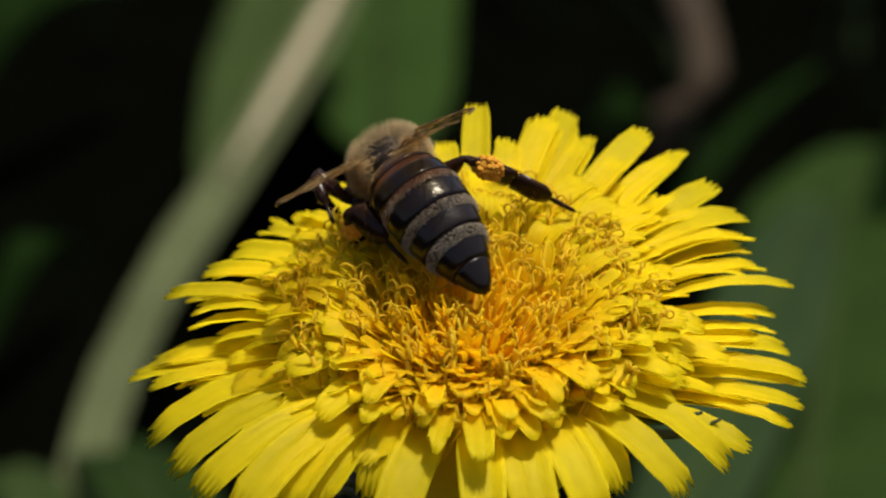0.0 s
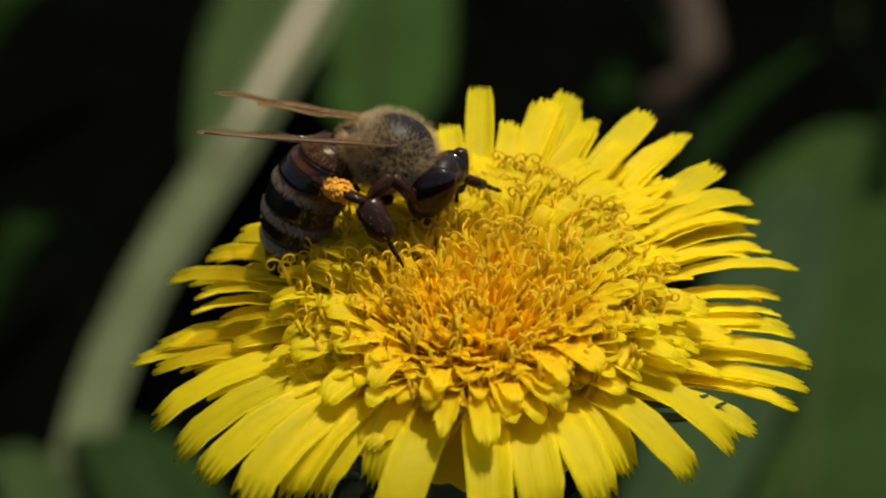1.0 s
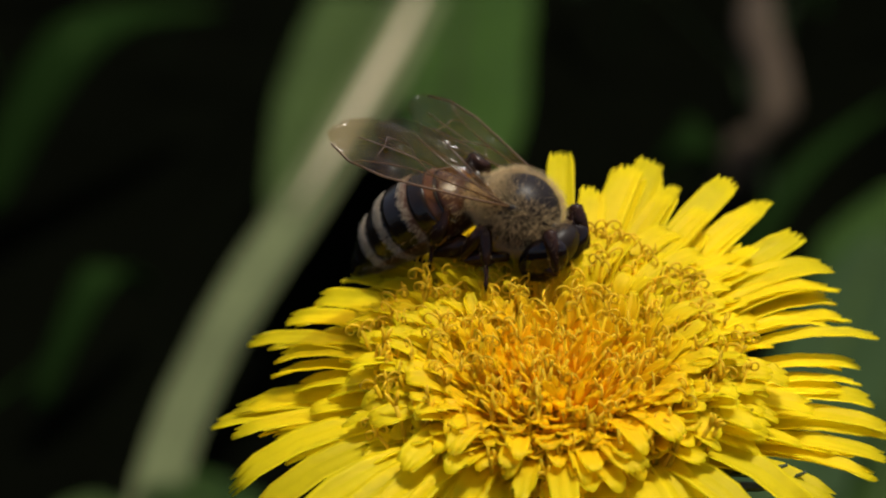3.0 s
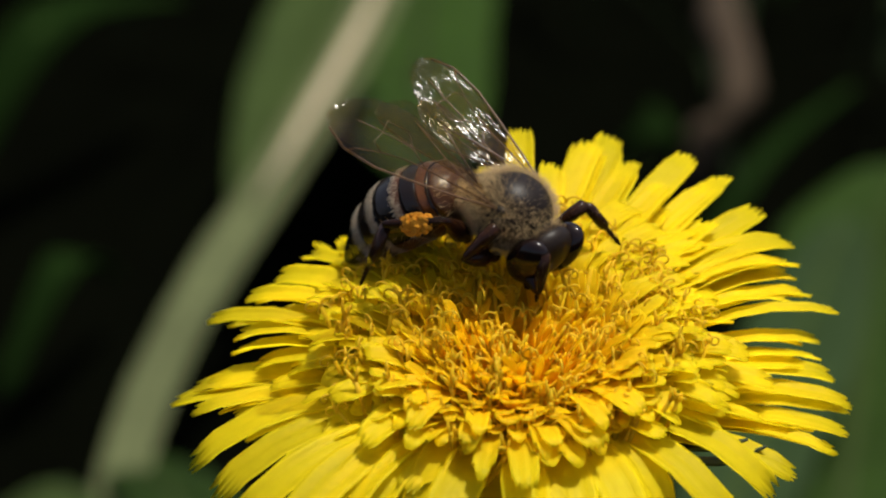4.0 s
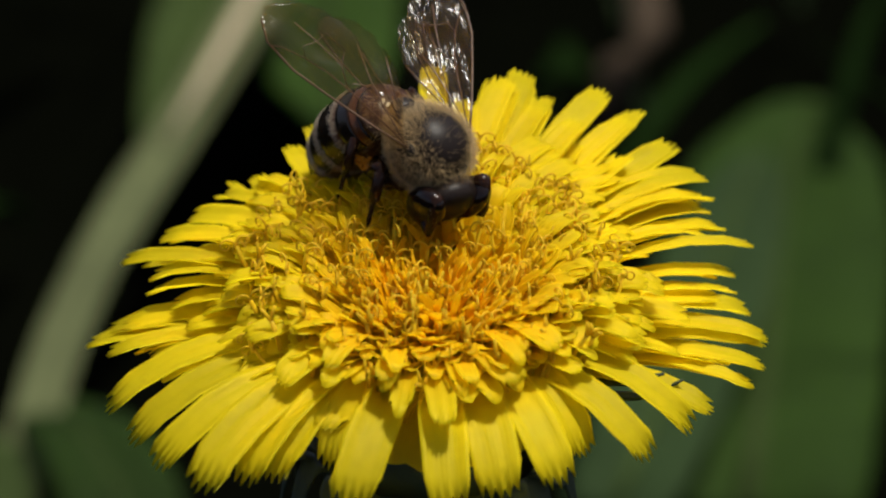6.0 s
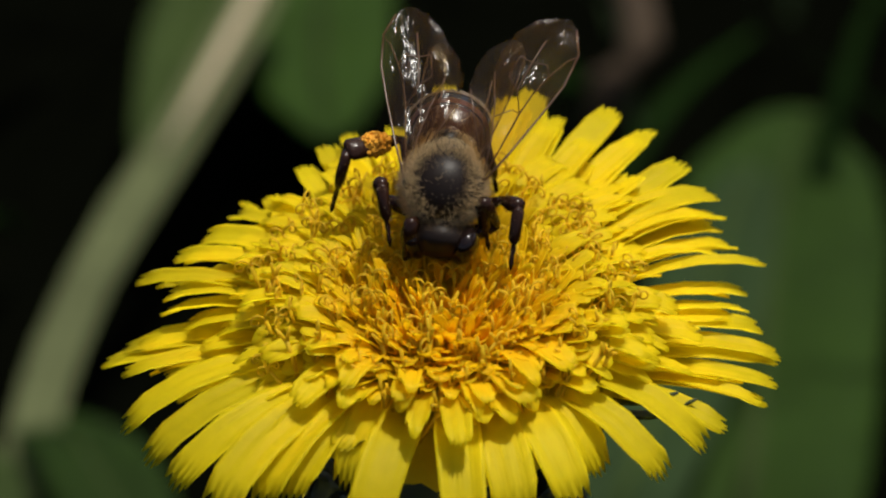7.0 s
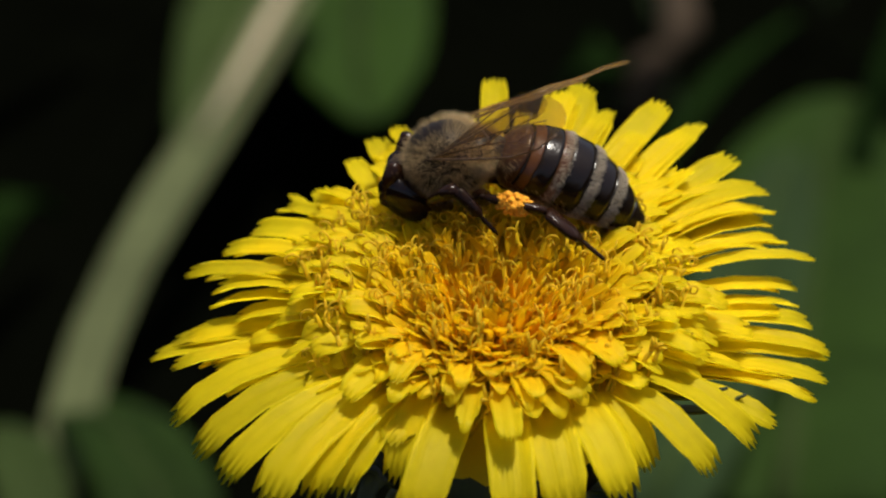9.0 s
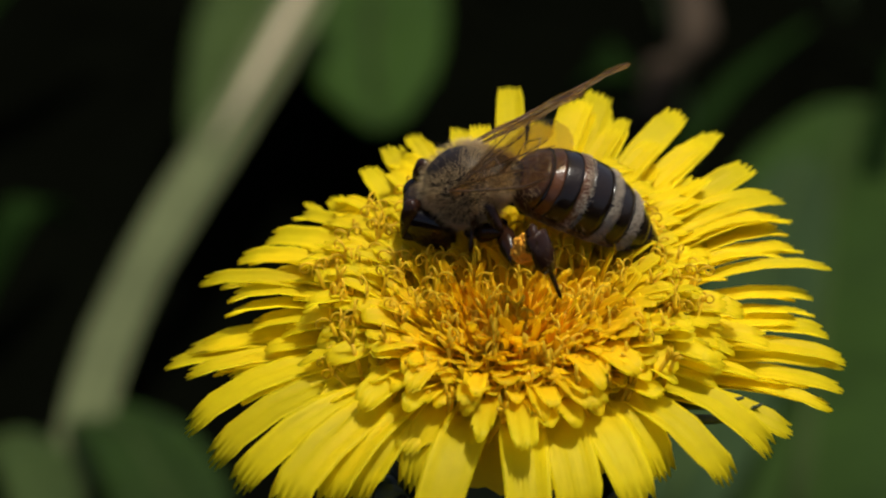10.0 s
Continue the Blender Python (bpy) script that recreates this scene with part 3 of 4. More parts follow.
    for k in range(5):
        lean = rng.uniform(-0.35, 0.35)
        stalk = tube([(0, 0, 0), (0, 0, 1.2 * MM), (lean * 0.5 * MM, 0, 2.2 * MM)], [0.10 * MM, 0.11 * MM, 0.12 * MM], 6)
        arms = [tube([(lean * 0.5 * MM, 0, 2.15 * MM), ((lean * 0.6 + 0.16 * g) * MM, 0.1 * g * MM, 2.6 * MM), ((lean * 0.7 + 0.32 * g) * MM, 0.15 * g * MM, (2.9 + rng.uniform(-0.2, 0.2)) * MM)], [0.11 * MM, 0.10 * MM, 0.06 * MM], 5) for g in (-1, 1)]
        sd, td = bpy.data.meshes.new("style"), bpy.data.meshes.new("stigma")
        for me, (v, f) in ((sd, stalk), (td, join(*arms))):
            me.from_pydata([tuple(p) for p in v], [], f)
            me.materials.append(STIGMA)
            me.polygons.foreach_set("use_smooth", [True] * len(me.polygons))
        stubs.append((sd, td))
    for i in range(620):
        f = ((i + 0.5) / 620) ** 0.55
        turn = radians(i * 137.508 + rng.uniform(-8, 8))
        x, y = around(turn, f * 1.02)
        k = max(0.0, min(1.0, (y + 5.5) / 9))
        curled = rng.random() < 0.03 + 1.15 * k
        if rng.random() > (0.9 if curled else 0.33):
            continue
        sd, td = rng.choice(kinds if curled else stubs)
        ob = new("style", sd)
        ob.parent = flower
        z = dome_top(x, y) - (3.5 if curled else 2.4) + (0.6 * k if curled else 0) + rng.uniform(-0.6, 0.4)
        tilt = (12 + 14 * (1 - k)) * f * rng.uniform(0.5, 1.3)
        ob.matrix_local = pose(x * MM, y * MM, z * MM) @ Matrix.Rotation(turn, 4, "Z") @ pose(0, 0, 0, 0, tilt, rng.uniform(0, 360)) @ Matrix.Scale(rng.uniform(0.85, 1.15), 4)
        arm = new("stigma", td)
        arm.parent = ob

    # green cup of bracts, some bent back, and the stem
    part("receptacle", lathe([(0, 0.2 * MM, 0.2 * MM, 0), (0.0, 4.2 * MM, 4.2 * MM, 0), (1.5 * MM, 4.8 * MM, 4.8 * MM, 0), (8 * MM, 4.2 * MM, 4.2 * MM, 0), (11 * MM, 2.4 * MM, 2.4 * MM, 0)], 20), BRACT, flower).matrix_local = pose(0, 0, -3 * MM, 0, 90, 0)
    def bract(az, line, wide, seed):
        v, f = blade([(r * MM, 0, z * MM) for r, z in line], [w * wide * MM for w in (0.9, 1.1, 1.0, 0.6, 0.1)], fold=0.2, cols=4, thick=0.12 * MM, seed=seed)
        part("bract", (v, f), BRACT, flower).matrix_local = Matrix.Rotation(radians(az), 4, "Z")

    for i in range(26):
        low = i % 2
        bract(360 * i / 26 + rng.uniform(-5, 5), ((4.4, -11), (5.2, -7), (6.4, -5.0), (7.4, -5.2 - 2.0 * low), (7.8, -5.6 - 4.0 * low)), 1.0, i)
    # two bent-back bracts that show between the petals
    bract(-20, ((4.4, -9), (6.5, -3.5), (8.5, -0.4), (10.6, 0.2), (12.2, 1.0)), 0.55, 31)
    bract(-17, ((4.4, -9), (6.5, -4.0), (9.0, -1.4), (11.2, -0.8), (13.0, 0.4)), 0.5, 32)
    pts = [(0, 0, -13 * MM), (1 * MM, 1 * MM, -40 * MM), (3 * MM, 4 * MM, -80 * MM), (4 * MM, 8 * MM, -112 * MM)]
    part("stem", tube(pts, [2.3 * MM, 2.1 * MM, 2.3 * MM, 2.6 * MM], 14), STEM, flower)
    return flower


# ---- the bee ----
K = 1.1 * MM          # bee size: one unit of the plan below in metres
WAIST, NECK = Vector((-2.4, 0, 0.35)) * K, Vector((1.75, 0, -0.15)) * K
WING_SWEEP = 0.13
WING_BASE = Vector((0.25, 1.75, 1.15)) * K
HIPS = {"fore": Vector((1.5, 0.8, -1.4)) * K, "mid": Vector((0.2, 1.0, -1.7)) * K, "hind": Vector((-1.4, 1.0, -1.5)) * K}
BONES = {"fore": (1.8, 2.0), "mid": (2.0, 2.2), "hind": (2.4, 2.9)}


def scaled(mesh, k=K):
    return [Vector(v) * k for v in mesh[0]], mesh[1]


def on_egg(c, r, n, rng, keep, turn=None):
    out = []
    while len(out) < n:
        d = Vector((rng.gauss(0, 1), rng.gauss(0, 1), rng.gauss(0, 1))).normalized()
        if keep(d):
            p, nn = Vector((d.x * r[0], d.y * r[1], d.z * r[2])), Vector((d.x / r[0], d.y / r[1], d.z / r[2])).normalized()
            out.append(((Vector(c) + (turn @ p if turn else p)) * K, turn @ nn if turn else nn))
    return out


def wing_mesh(outline, mirror):
    """A wing skin with shallow pleats from a half-width outline: (along, front edge, rear edge)."""
    cols, vs, fs = 8, [], []
    fine = []
    for (x0, a0, b0), (x1, a1, b1) in zip(outline, outline[1:]):
        for k in range(4):
            u = k / 4
            x = x0 + (x1 - x0) * u
            worn = 0.13 * abs(math.sin(7.3 * x + mirror) * math.sin(2.9 * x)) if x > 3.5 else 0  # frayed rear edge
            fine.append((x, a0 + (a1 - a0) * u, b0 + (b1 - b0) * u - worn))
    outline = fine + [outline[-1]]
    for x, a, b in outline:
        for j in range(cols + 1):
            u = j / cols
            y = a + (b - a) * u - WING_SWEEP * x
            vs.append(Vector((x * 0.95, y * mirror, 0.10 * math.sin(u * 9 + x * 0.4) * min(1, b - a) + 0.05 * math.sin(x * 2.1))) * K)
    m = cols + 1
    for i in range(len(outline) - 1):
        for j in range(cols):
            q = i * m + j
            fs.append((q, q + 1, q + m + 1, q + m))
    return vs, fs


def bristly(rings, seg, length, rng):
    """A leg joint with a thin coat of bristles, and its two materials."""
    roots = []
    for _ in range(45):
        x, a = rng.uniform(0.1, length), rng.uniform(0, 2 * math.pi)
        for (x0, w0, h0, _z), (x1, w1, h1, _y) in zip(rings, rings[1:]):
            if x0 <= x <= x1:
                u = (x - x0) / (x1 - x0)
                n = Vector((0, math.cos(a), math.sin(a)))
                roots.append((Vector((x, (w0 + (w1 - w0) * u) * n.y, (h0 + (h1 - h0) * u) * n.z)) * K, n))
                break
    return join(scaled(lathe(rings, seg)), hairs(roots, rng, 0.26 * K, 0.006 * K, 0.3, (0.9, 0, 0))), (LEGDARK, HAIRDARK)


def bee():
    rng = random.Random(3)
    root = tagged(new("honey_bee"), "dark honey bee with tan fur and grey abdomen bands, gathering pollen", "bee")

    thorax = part("thorax", scaled(join(egg((0, 0, 0.22), (1.95, 1.85, 1.80)), egg((-1.6, 0, 0.4), (0.85, 1.25, 0.95)), egg((0.25, -1.55, 0.95), (0.5, 0.3, 0.3)), egg((0.25, 1.55, 0.95), (0.5, 0.3, 0.3)), egg((1.8, 0, -0.1), (0.5, 0.6, 0.6)), egg((-2.3, 0, 0.3), (0.7, 0.8, 0.75)))), CUTICLE, root)
    def bald(d):
        return d.z > (-0.4 if d.x > 0.3 else -0.15) and (d.x - 0.34) ** 2 / 0.80 + d.y ** 2 / 0.58 < rng.uniform(0.3, 1.1)

    part("fur", hairs(on_egg((0, 0, 0.22), (1.95, 1.85, 1.80), 9500, rng, lambda d: not bald(d) and (d.z > -0.1 or rng.random() < 0.5)), rng, 0.44 * K, 0.0055 * K, 0.5), HAIR, thorax, "tan thorax fur")
    part("short_fur", hairs(on_egg((0, 0, 0.22), (1.95, 1.85, 1.80), 160, rng, bald), rng, 0.42 * K, 0.004 * K, 0.3), HAIR, thorax)
    part("scutellum_fur", hairs(on_egg((-1.6, 0, 0.4), (0.85, 1.25, 0.95), 2400, rng, lambda d: d.x < 0.3 and d.z < 0.6), rng, 0.48 * K, 0.0055 * K, 0.5), HAIR, thorax)
    part("scutellum", scaled(egg((-1.3, 0, 1.2), (0.42, 0.9, 0.42))), CUTICLE, thorax)

    # abdomen along -x from the waist, plates overlapping towards the tip
    prof = [(0, 0.5), (0.3, 1.08), (0.8, 1.56), (1.6, 1.84), (2.8, 1.95), (4.0, 1.88), (5.2, 1.62), (6.2, 1.24), (7.0, 0.84), (7.6, 0.50), (8.0, 0.14)]

    def rad(x):
        for (x0, r0), (x1, r1) in zip(prof, prof[1:]):
            if x <= x1:
                u = (x - x0) / (x1 - x0)
                return r0 + (r1 - r0) * u
        return prof[-1][1]

    def sag(x):
        return 0.5 * math.sin(math.pi * x / 8) - 0.006 * x * x

    def ring(x, grow):
        r = rad(x)
        return (-x, r + grow, r * 0.88 + grow, sag(x))

    abdomen = part("abdomen", scaled(lathe([ring(x, -0.08) for x, _ in prof], 22)), AMBER, root)
    abdomen.matrix_basis = Matrix.Translation(WAIST)
    bounds = (0.2, 1.1, 2.4, 4.0, 5.4, 6.8, 7.98)
    for k in range(6):
        a, b = bounds[k], bounds[k + 1]
        rings = []
        for i in range(9):
            x = a + (b - a) * i / 8
            rings.append(ring(x, 0.03 + 0.05 * i / 8))
        rings.append(ring(b, -0.05))
        if k < 3:
            cut = (0.9, 0.36, 0.30)[k]
            mid = a + (b - a) * cut
            front = [ring(a + (mid - a) * i / 5, 0.03 + 0.02 * i / 5) for i in range(6)] + [ring(mid, -0.06)]
            back = [ring(mid - 0.02, -0.04)] + [ring(mid + (b - mid) * i / 5, 0.055 + 0.03 * i / 5) for i in range(6)] + [ring(b, -0.05)]
            part("tergite", scaled(lathe(front, 24)), AMBER, abdomen, "reddish brown front plate")
            part("tergite", scaled(lathe(back, 24)), SHELL, abdomen)
        else:
            part("tergite", scaled(lathe(rings, 24)), SHELL, abdomen, "glossy black plate")
    # belly plates, paler than the back
    for k in range(5):
        a, b = bounds[k], bounds[k + 1]
        vs, fs, n = [], [], 12
        for i in range(6):
            x = a + (b - a) * i / 5
            _, w, h, z = ring(x, 0.07 + 0.05 * i / 5)
            for j in range(n + 1):
                ang = math.pi * (1.2 + 0.6 * j / n)
                vs += [(-x, w * math.cos(ang), z + h * math.sin(ang)), (-x, (w - 0.06) * math.cos(ang), z + (h - 0.06) * math.sin(ang))]
        m = 2 * (n + 1)
        for i in range(5):
            for j in range(n):
                q = i * m + 2 * j
                fs += [(q, q + m, q + m + 2, q + 2), (q + 1, q + 3, q + m + 3, q + m + 1)]
        part("sternite", scaled((vs, fs)), AMBER, abdomen, "orange-brown belly plate")
    for k, wide, n in ((2, 0.30, 900), (3, 0.34, 2300), (4, 0.36, 2300)):
        a, b = bounds[k] + 0.06, bounds[k] + 0.06 + (bounds[k + 1] - bounds[k]) * wide
        roots = []
        for _ in range(n):
            x, ang = rng.uniform(a, b), rng.uniform(0, 2 * math.pi)
            r = rad(x) + 0.05
            roots.append((Vector((-x, r * math.cos(ang), sag(x) + r * 0.88 * math.sin(ang))) * K, Vector((0.1, math.cos(ang), math.sin(ang))).normalized()))
        part("hair_band", hairs(roots, rng, 0.20 * K, 0.010 * K, 0.5, (-2.4, 0, 0)), HAIRGREY, abdomen, "pale grey hair band")
    roots = []
    for _ in range(260):
        x, ang = rng.uniform(0.15, 0.8), rng.uniform(0, 2 * math.pi)
        r = rad(x) + 0.05
        roots.append((Vector((-x, r * math.cos(ang), sag(x) + r * 0.88 * math.sin(ang))) * K, Vector((0, math.cos(ang), math.sin(ang))).normalized()))
    part("front_fur", hairs(roots, rng, 0.3 * K, 0.006 * K, 0.5, (-1.0, 0, 0)), HAIR, abdomen, "tan fur behind the waist")
    roots = []
    for _ in range(500):
        x, ang = rng.uniform(0.2, 7.4), rng.uniform(math.pi * 1.12, math.pi * 1.88)
        r = rad(x) + 0.05
        roots.append((Vector((-x, r * math.cos(ang), sag(x) + r * 0.88 * math.sin(ang))) * K, Vector((0, math.cos(ang), math.sin(ang))).normalized()))
    part("belly_fur", hairs(roots, rng, 0.3 * K, 0.008 * K, 0.4, (-0.9, 0, 0)), HAIR, abdomen)

    # head: flat triangular capsule, eyes at both sides, feelers bent at the elbow
    kh, feelers = 1.14 * K, []
    head = part("head", scaled(join(egg((0.52, 0, -0.50), (0.82, 1.26, 1.34)), egg((0.70, 0, -1.0), (0.55, 0.88, 0.85)), egg((0.74, 0, -1.6), (0.38, 0.52, 0.38)), tube([(0.78, 0, -1.8), (0.62, 0, -2.2), (0.45, 0, -2.5)], [0.22, 0.15, 0.06], 8)), kh), CUTICLE, root)
    for s in (-1, 1):
        turn = Euler((radians(-9 * s), radians(4), radians(-14 * s))).to_matrix()
        part("eye", scaled(egg((0.62, 0.98 * s, -0.55), (0.84, 0.56, 1.30), turn, 16, 24), kh), EYE, head, "large shiny black eye")
        feeler = part("antenna", scaled(join(tube([(0, 0, 0), (0.27, 0.16 * s, 0.07), (0.47, 0.32 * s, 0.0)], [0.10, 0.08, 0.08], 8), tube([(0.47, 0.32 * s, 0.0), (0.59, 0.42 * s, -0.30), (0.65, 0.50 * s, -0.75), (0.65, 0.58 * s, -1.15), (0.61, 0.64 * s, -1.65)], [0.08, 0.095, 0.10, 0.10, 0.07], 8)), kh), LEGDARK, head, "elbowed dark feeler")
        feelers.append((feeler, Vector((1.15, 0.3 * s, -1.0)) * kh, s))
        part("mandible", scaled(tube([(0.94, 0.45 * s, -1.7), (1.06, 0.32 * s, -2.02), (1.02, 0.08 * s, -2.2)], [0.2, 0.18, 0.08], 8), kh), LEGDARK, head)
    part("fur", hairs(on_egg((0.60, 0, -0.56), (0.88, 1.32, 1.48), 1300, rng, lambda d: abs(d.y) < 0.8 and d.x < -0.2), rng, 0.24 * K, 0.006 * K, 0.5), HAIRDARK, head, "short brown fur behind the eyes")

    fore = [(0, -0.10, 0.12), (0.4, -0.15, 0.30), (1.0, -0.18, 0.70), (2.0, -0.20, 1.25), (3.2, -0.24, 1.80), (4.4, -0.30, 2.35), (5.4, -0.34, 2.80), (6.4, -0.34, 3.00), (7.4, -0.22, 2.95), (8.2, 0.02, 2.70), (8.9, 0.42, 2.30), (9.3, 0.85, 1.90), (9.5, 1.25, 1.45)]
    hind = [(0, 0.0, 0.15), (0.6, 0.0, 0.6), (1.4, 0.02, 1.2), (2.4, 0.05, 1.75), (3.4, 0.08, 2.1), (4.4, 0.12, 2.2), (5.3, 0.2, 2.05), (6.0, 0.4, 1.7), (6.4, 0.75, 1.25)]
    wings = {}
    for side, s in (("right", -1), ("left", 1)):
        mir = 1 if s < 0 else -1
        f = part("forewing", wing_mesh(fore, mir), WING, root, "clear brownish veined wing")
        h = part("hindwing", wing_mesh(hind, mir), WING, root, "clear smaller rear wing")
        runs = (([(0, 0, 0), (2, -0.18, 0), (4.4, -0.28, 0), (6.4, -0.32, 0), (8.2, 0.02, 0), (9.2, 0.75, 0)], 0.07), ([(0, 0.05, 0), (2.0, 0.3, 0), (4.0, 0.55, 0), (5.2, 0.6, 0)], 0.055),
                ([(4.0, 0.55, 0), (5.0, 1.3, 0), (6.6, 1.5, 0), (8.0, 1.6, 0)], 0.04), ([(0.5, 0.2, 0), (2.2, 0.9, 0), (3.6, 1.6, 0), (5.2, 2.6, 0)], 0.04), ([(3.2, 1.4, 0), (4.0, 0.9, 0), (4.0, 0.55, 0)], 0.035),
                ([(5.0, 1.3, 0), (5.4, 2.0, 0), (6.6, 2.1, 0), (6.6, 1.5, 0)], 0.032), ([(5.2, 0.6, 0), (6.4, 0.5, 0), (7.6, 0.25, 0), (8.0, 0.0, 0)], 0.04), ([(6.6, 1.5, 0), (6.9, 0.9, 0), (6.4, 0.5, 0)], 0.032))
        part("vein", join(*[tube([Vector((x * 0.95, (y - WING_SWEEP * x) * mir, z + 0.03)) * K for x, y, z in p], [0.75 * w * K] * len(p), 5) for p, w in runs]), VEIN, f, "brown wing veins")
        part("vein", join(*[tube([Vector((x * 0.95, (y - WING_SWEEP * x) * mir, 0.03)) * K for x, y in p], [0.03 * K] * len(p), 5) for p in ([(0, 0.05), (2.4, 0.08), (4.4, 0.16), (6.0, 0.45)], [(0.4, 0.2), (2.2, 0.8), (4.0, 1.2)], [(0.4, 0.25), (2.0, 1.2), (3.2, 1.9)])]), VEIN, h)
        wings[s] = (f, h)

    legs = {}
    for kind in ("fore", "mid", "hind"):
        la, lb = BONES[kind]
        for s in (-1, 1):
            fat = {"fore": 0.36, "mid": 0.40, "hind": 0.44}[kind]
            leg = part("leg", scaled(lathe([(-0.25, 0.12, 0.15, 0), (0, 0.26, 0.30, 0), (0.4, 0.22, 0.26, 0), (0.7, fat, fat * 1.15, 0), (la * 0.6, fat * 0.95, fat * 1.1, 0), (la * 0.92, 0.2, 0.22, 0), (la + 0.08, 0.10, 0.12, 0)], 10)), LEGDARK, root, kind + " leg, dark and glossy")
            if kind == "hind":
                tib = [(-0.05, 0.1, 0.1, 0), (0.25, 0.2, 0.22, 0), (1.2, 0.24, 0.42, 0), (2.3, 0.26, 0.56, 0), (lb - 0.1, 0.24, 0.56, 0), (lb + 0.05, 0.12, 0.4, 0)]
                tar = [(0, 0.1, 0.25, 0), (0.15, 0.26, 0.62, 0), (1.5, 0.26, 0.66, 0), (2.0, 0.18, 0.36, 0), (2.1, 0.1, 0.12, 0), (2.5, 0.12, 0.13, 0), (2.9, 0.1, 0.11, 0), (3.3, 0.1, 0.1, 0), (3.5, 0.03, 0.03, 0)]
            else:
                tib = [(-0.05, 0.1, 0.1, 0), (0.2, 0.2, 0.22, 0), (lb * 0.6, 0.34, 0.40, 0), (lb - 0.1, 0.33, 0.38, 0), (lb + 0.05, 0.12, 0.12, 0)]
                tar = [(0, 0.1, 0.1, 0), (0.2, 0.27, 0.31, 0), (1.5, 0.26, 0.30, 0), (1.75, 0.10, 0.10, 0), (2.0, 0.13, 0.13, 0), (2.25, 0.09, 0.09, 0), (2.6, 0.12, 0.12, 0), (2.9, 0.04, 0.04, 0)]
            tibia = part("tibia", *bristly(tib, 10, lb, rng), leg)
            tarsus = part("tarsus", *bristly(tar, 8, tar[-1][0] * 0.8, rng), leg)
            for limb, count in ((tibia, (len(tib) - 1) * 10 + 2), (tarsus, (len(tar) - 1) * 8 + 2)):
                limb.data.polygons.foreach_set("material_index", [int(i >= count) for i in range(len(limb.data.polygons))])
            load = None
            if kind == "hind":
                lumps = []
                for _ in range(190):
                    d = Vector((rng.gauss(0, 1), rng.gauss(0, 1), rng.gauss(0, 1))).normalized()
                    c = (1.45 + d.x * 0.82 * rng.uniform(0.85, 1.08), d.y * 0.40 * rng.uniform(0.9, 1.2), d.z * 0.50 * rng.uniform(0.85, 1.15))
                    lumps.append(egg(c, [rng.uniform(0.06, 0.15)] * 3, None, 4, 6))
                load = part("pollen_load", scaled(join(egg((1.45, 0, 0.0), (0.84, 0.40, 0.50), None, 10, 14), *lumps)), POLLEN, leg, "crumbly orange pollen load")
            legs[(kind, s)] = (leg, tibia, tarsus, load)
    return root, abdomen, head, feelers, wings, legs


# ---- assembly ----
ground()
backdrop_plants()
flower = dandelion()
honey_bee, abdomen, head, feelers, wings, legs = bee()


def pose_at(ob, t):
    """The keyed pose of ob at t seconds."""
    keys = ob.animation_data
    v = {}
    for c in keys.action.layers[0].strips[0].channelbag(keys.action_slot).fcurves:
        v[(c.data_path, c.array_index)] = c.evaluate(frame(t))
    w, x, y, z = [v[("rotation_quaternion", i)] for i in range(4)]
    n = math.sqrt(w * w + x * x + y * y + z * z)
    w, x, y, z = w / n, x / n, y / n, z / n
    turned = Matrix(((1 - 2 * (y * y + z * z), 2 * (x * y - z * w), 2 * (x * z + y * w), 0), (2 * (x * y + z * w), 1 - 2 * (x * x + z * z), 2 * (y * z - x * w), 0), (2 * (x * z - y * w), 2 * (y * z + x * w), 1 - 2 * (x * x + y * y), 0), (0, 0, 0, 1)))
    return Matrix.Translation([v[("location", i)] for i in range(3)]) @ turned


def axes(origin, x, hint):
    """A pose at origin with its x axis along x and its z axis near hint."""
    x = x.normalized()
    z = (hint - x * hint.dot(x)).normalized()
    y = z.cross(x)
    return Matrix(((x.x, y.x, z.x, origin.x), (x.y, y.y, z.y, origin.y), (x.z, y.z, z.z, origin.z), (0, 0, 0, 1)))


def wing_pose(d, s, fall=-0.4):
    d = Vector(d).normalized()
    y = Vector((0, 1, fall * s))
    y = (y - d * y.dot(d)).normalized()
    z = d.cross(y)
    o = Vector((WING_BASE.x, WING_BASE.y * s, WING_BASE.z))
    return Matrix(((d.x, y.x, z.x, o.x), (d.y, y.y, z.y, o.y), (d.z, y.z, z.z, o.z), (0, 0, 0, 1)))


# where each foot rests by default, in the bee's own plan
STANCE = {"fore": (2.6, 0.9), "mid": (0.2, 2.6), "hind": (-3.0, 2.2)}


def rest_place(body, kind, s):
    x, y = STANCE[kind]
    p = body @ (Vector((x, y * s, -2.5)) * K)
    p.z = HEAD_Z + (dome_top(p.x / MM, p.y / MM) + 0.5) * MM
    return p


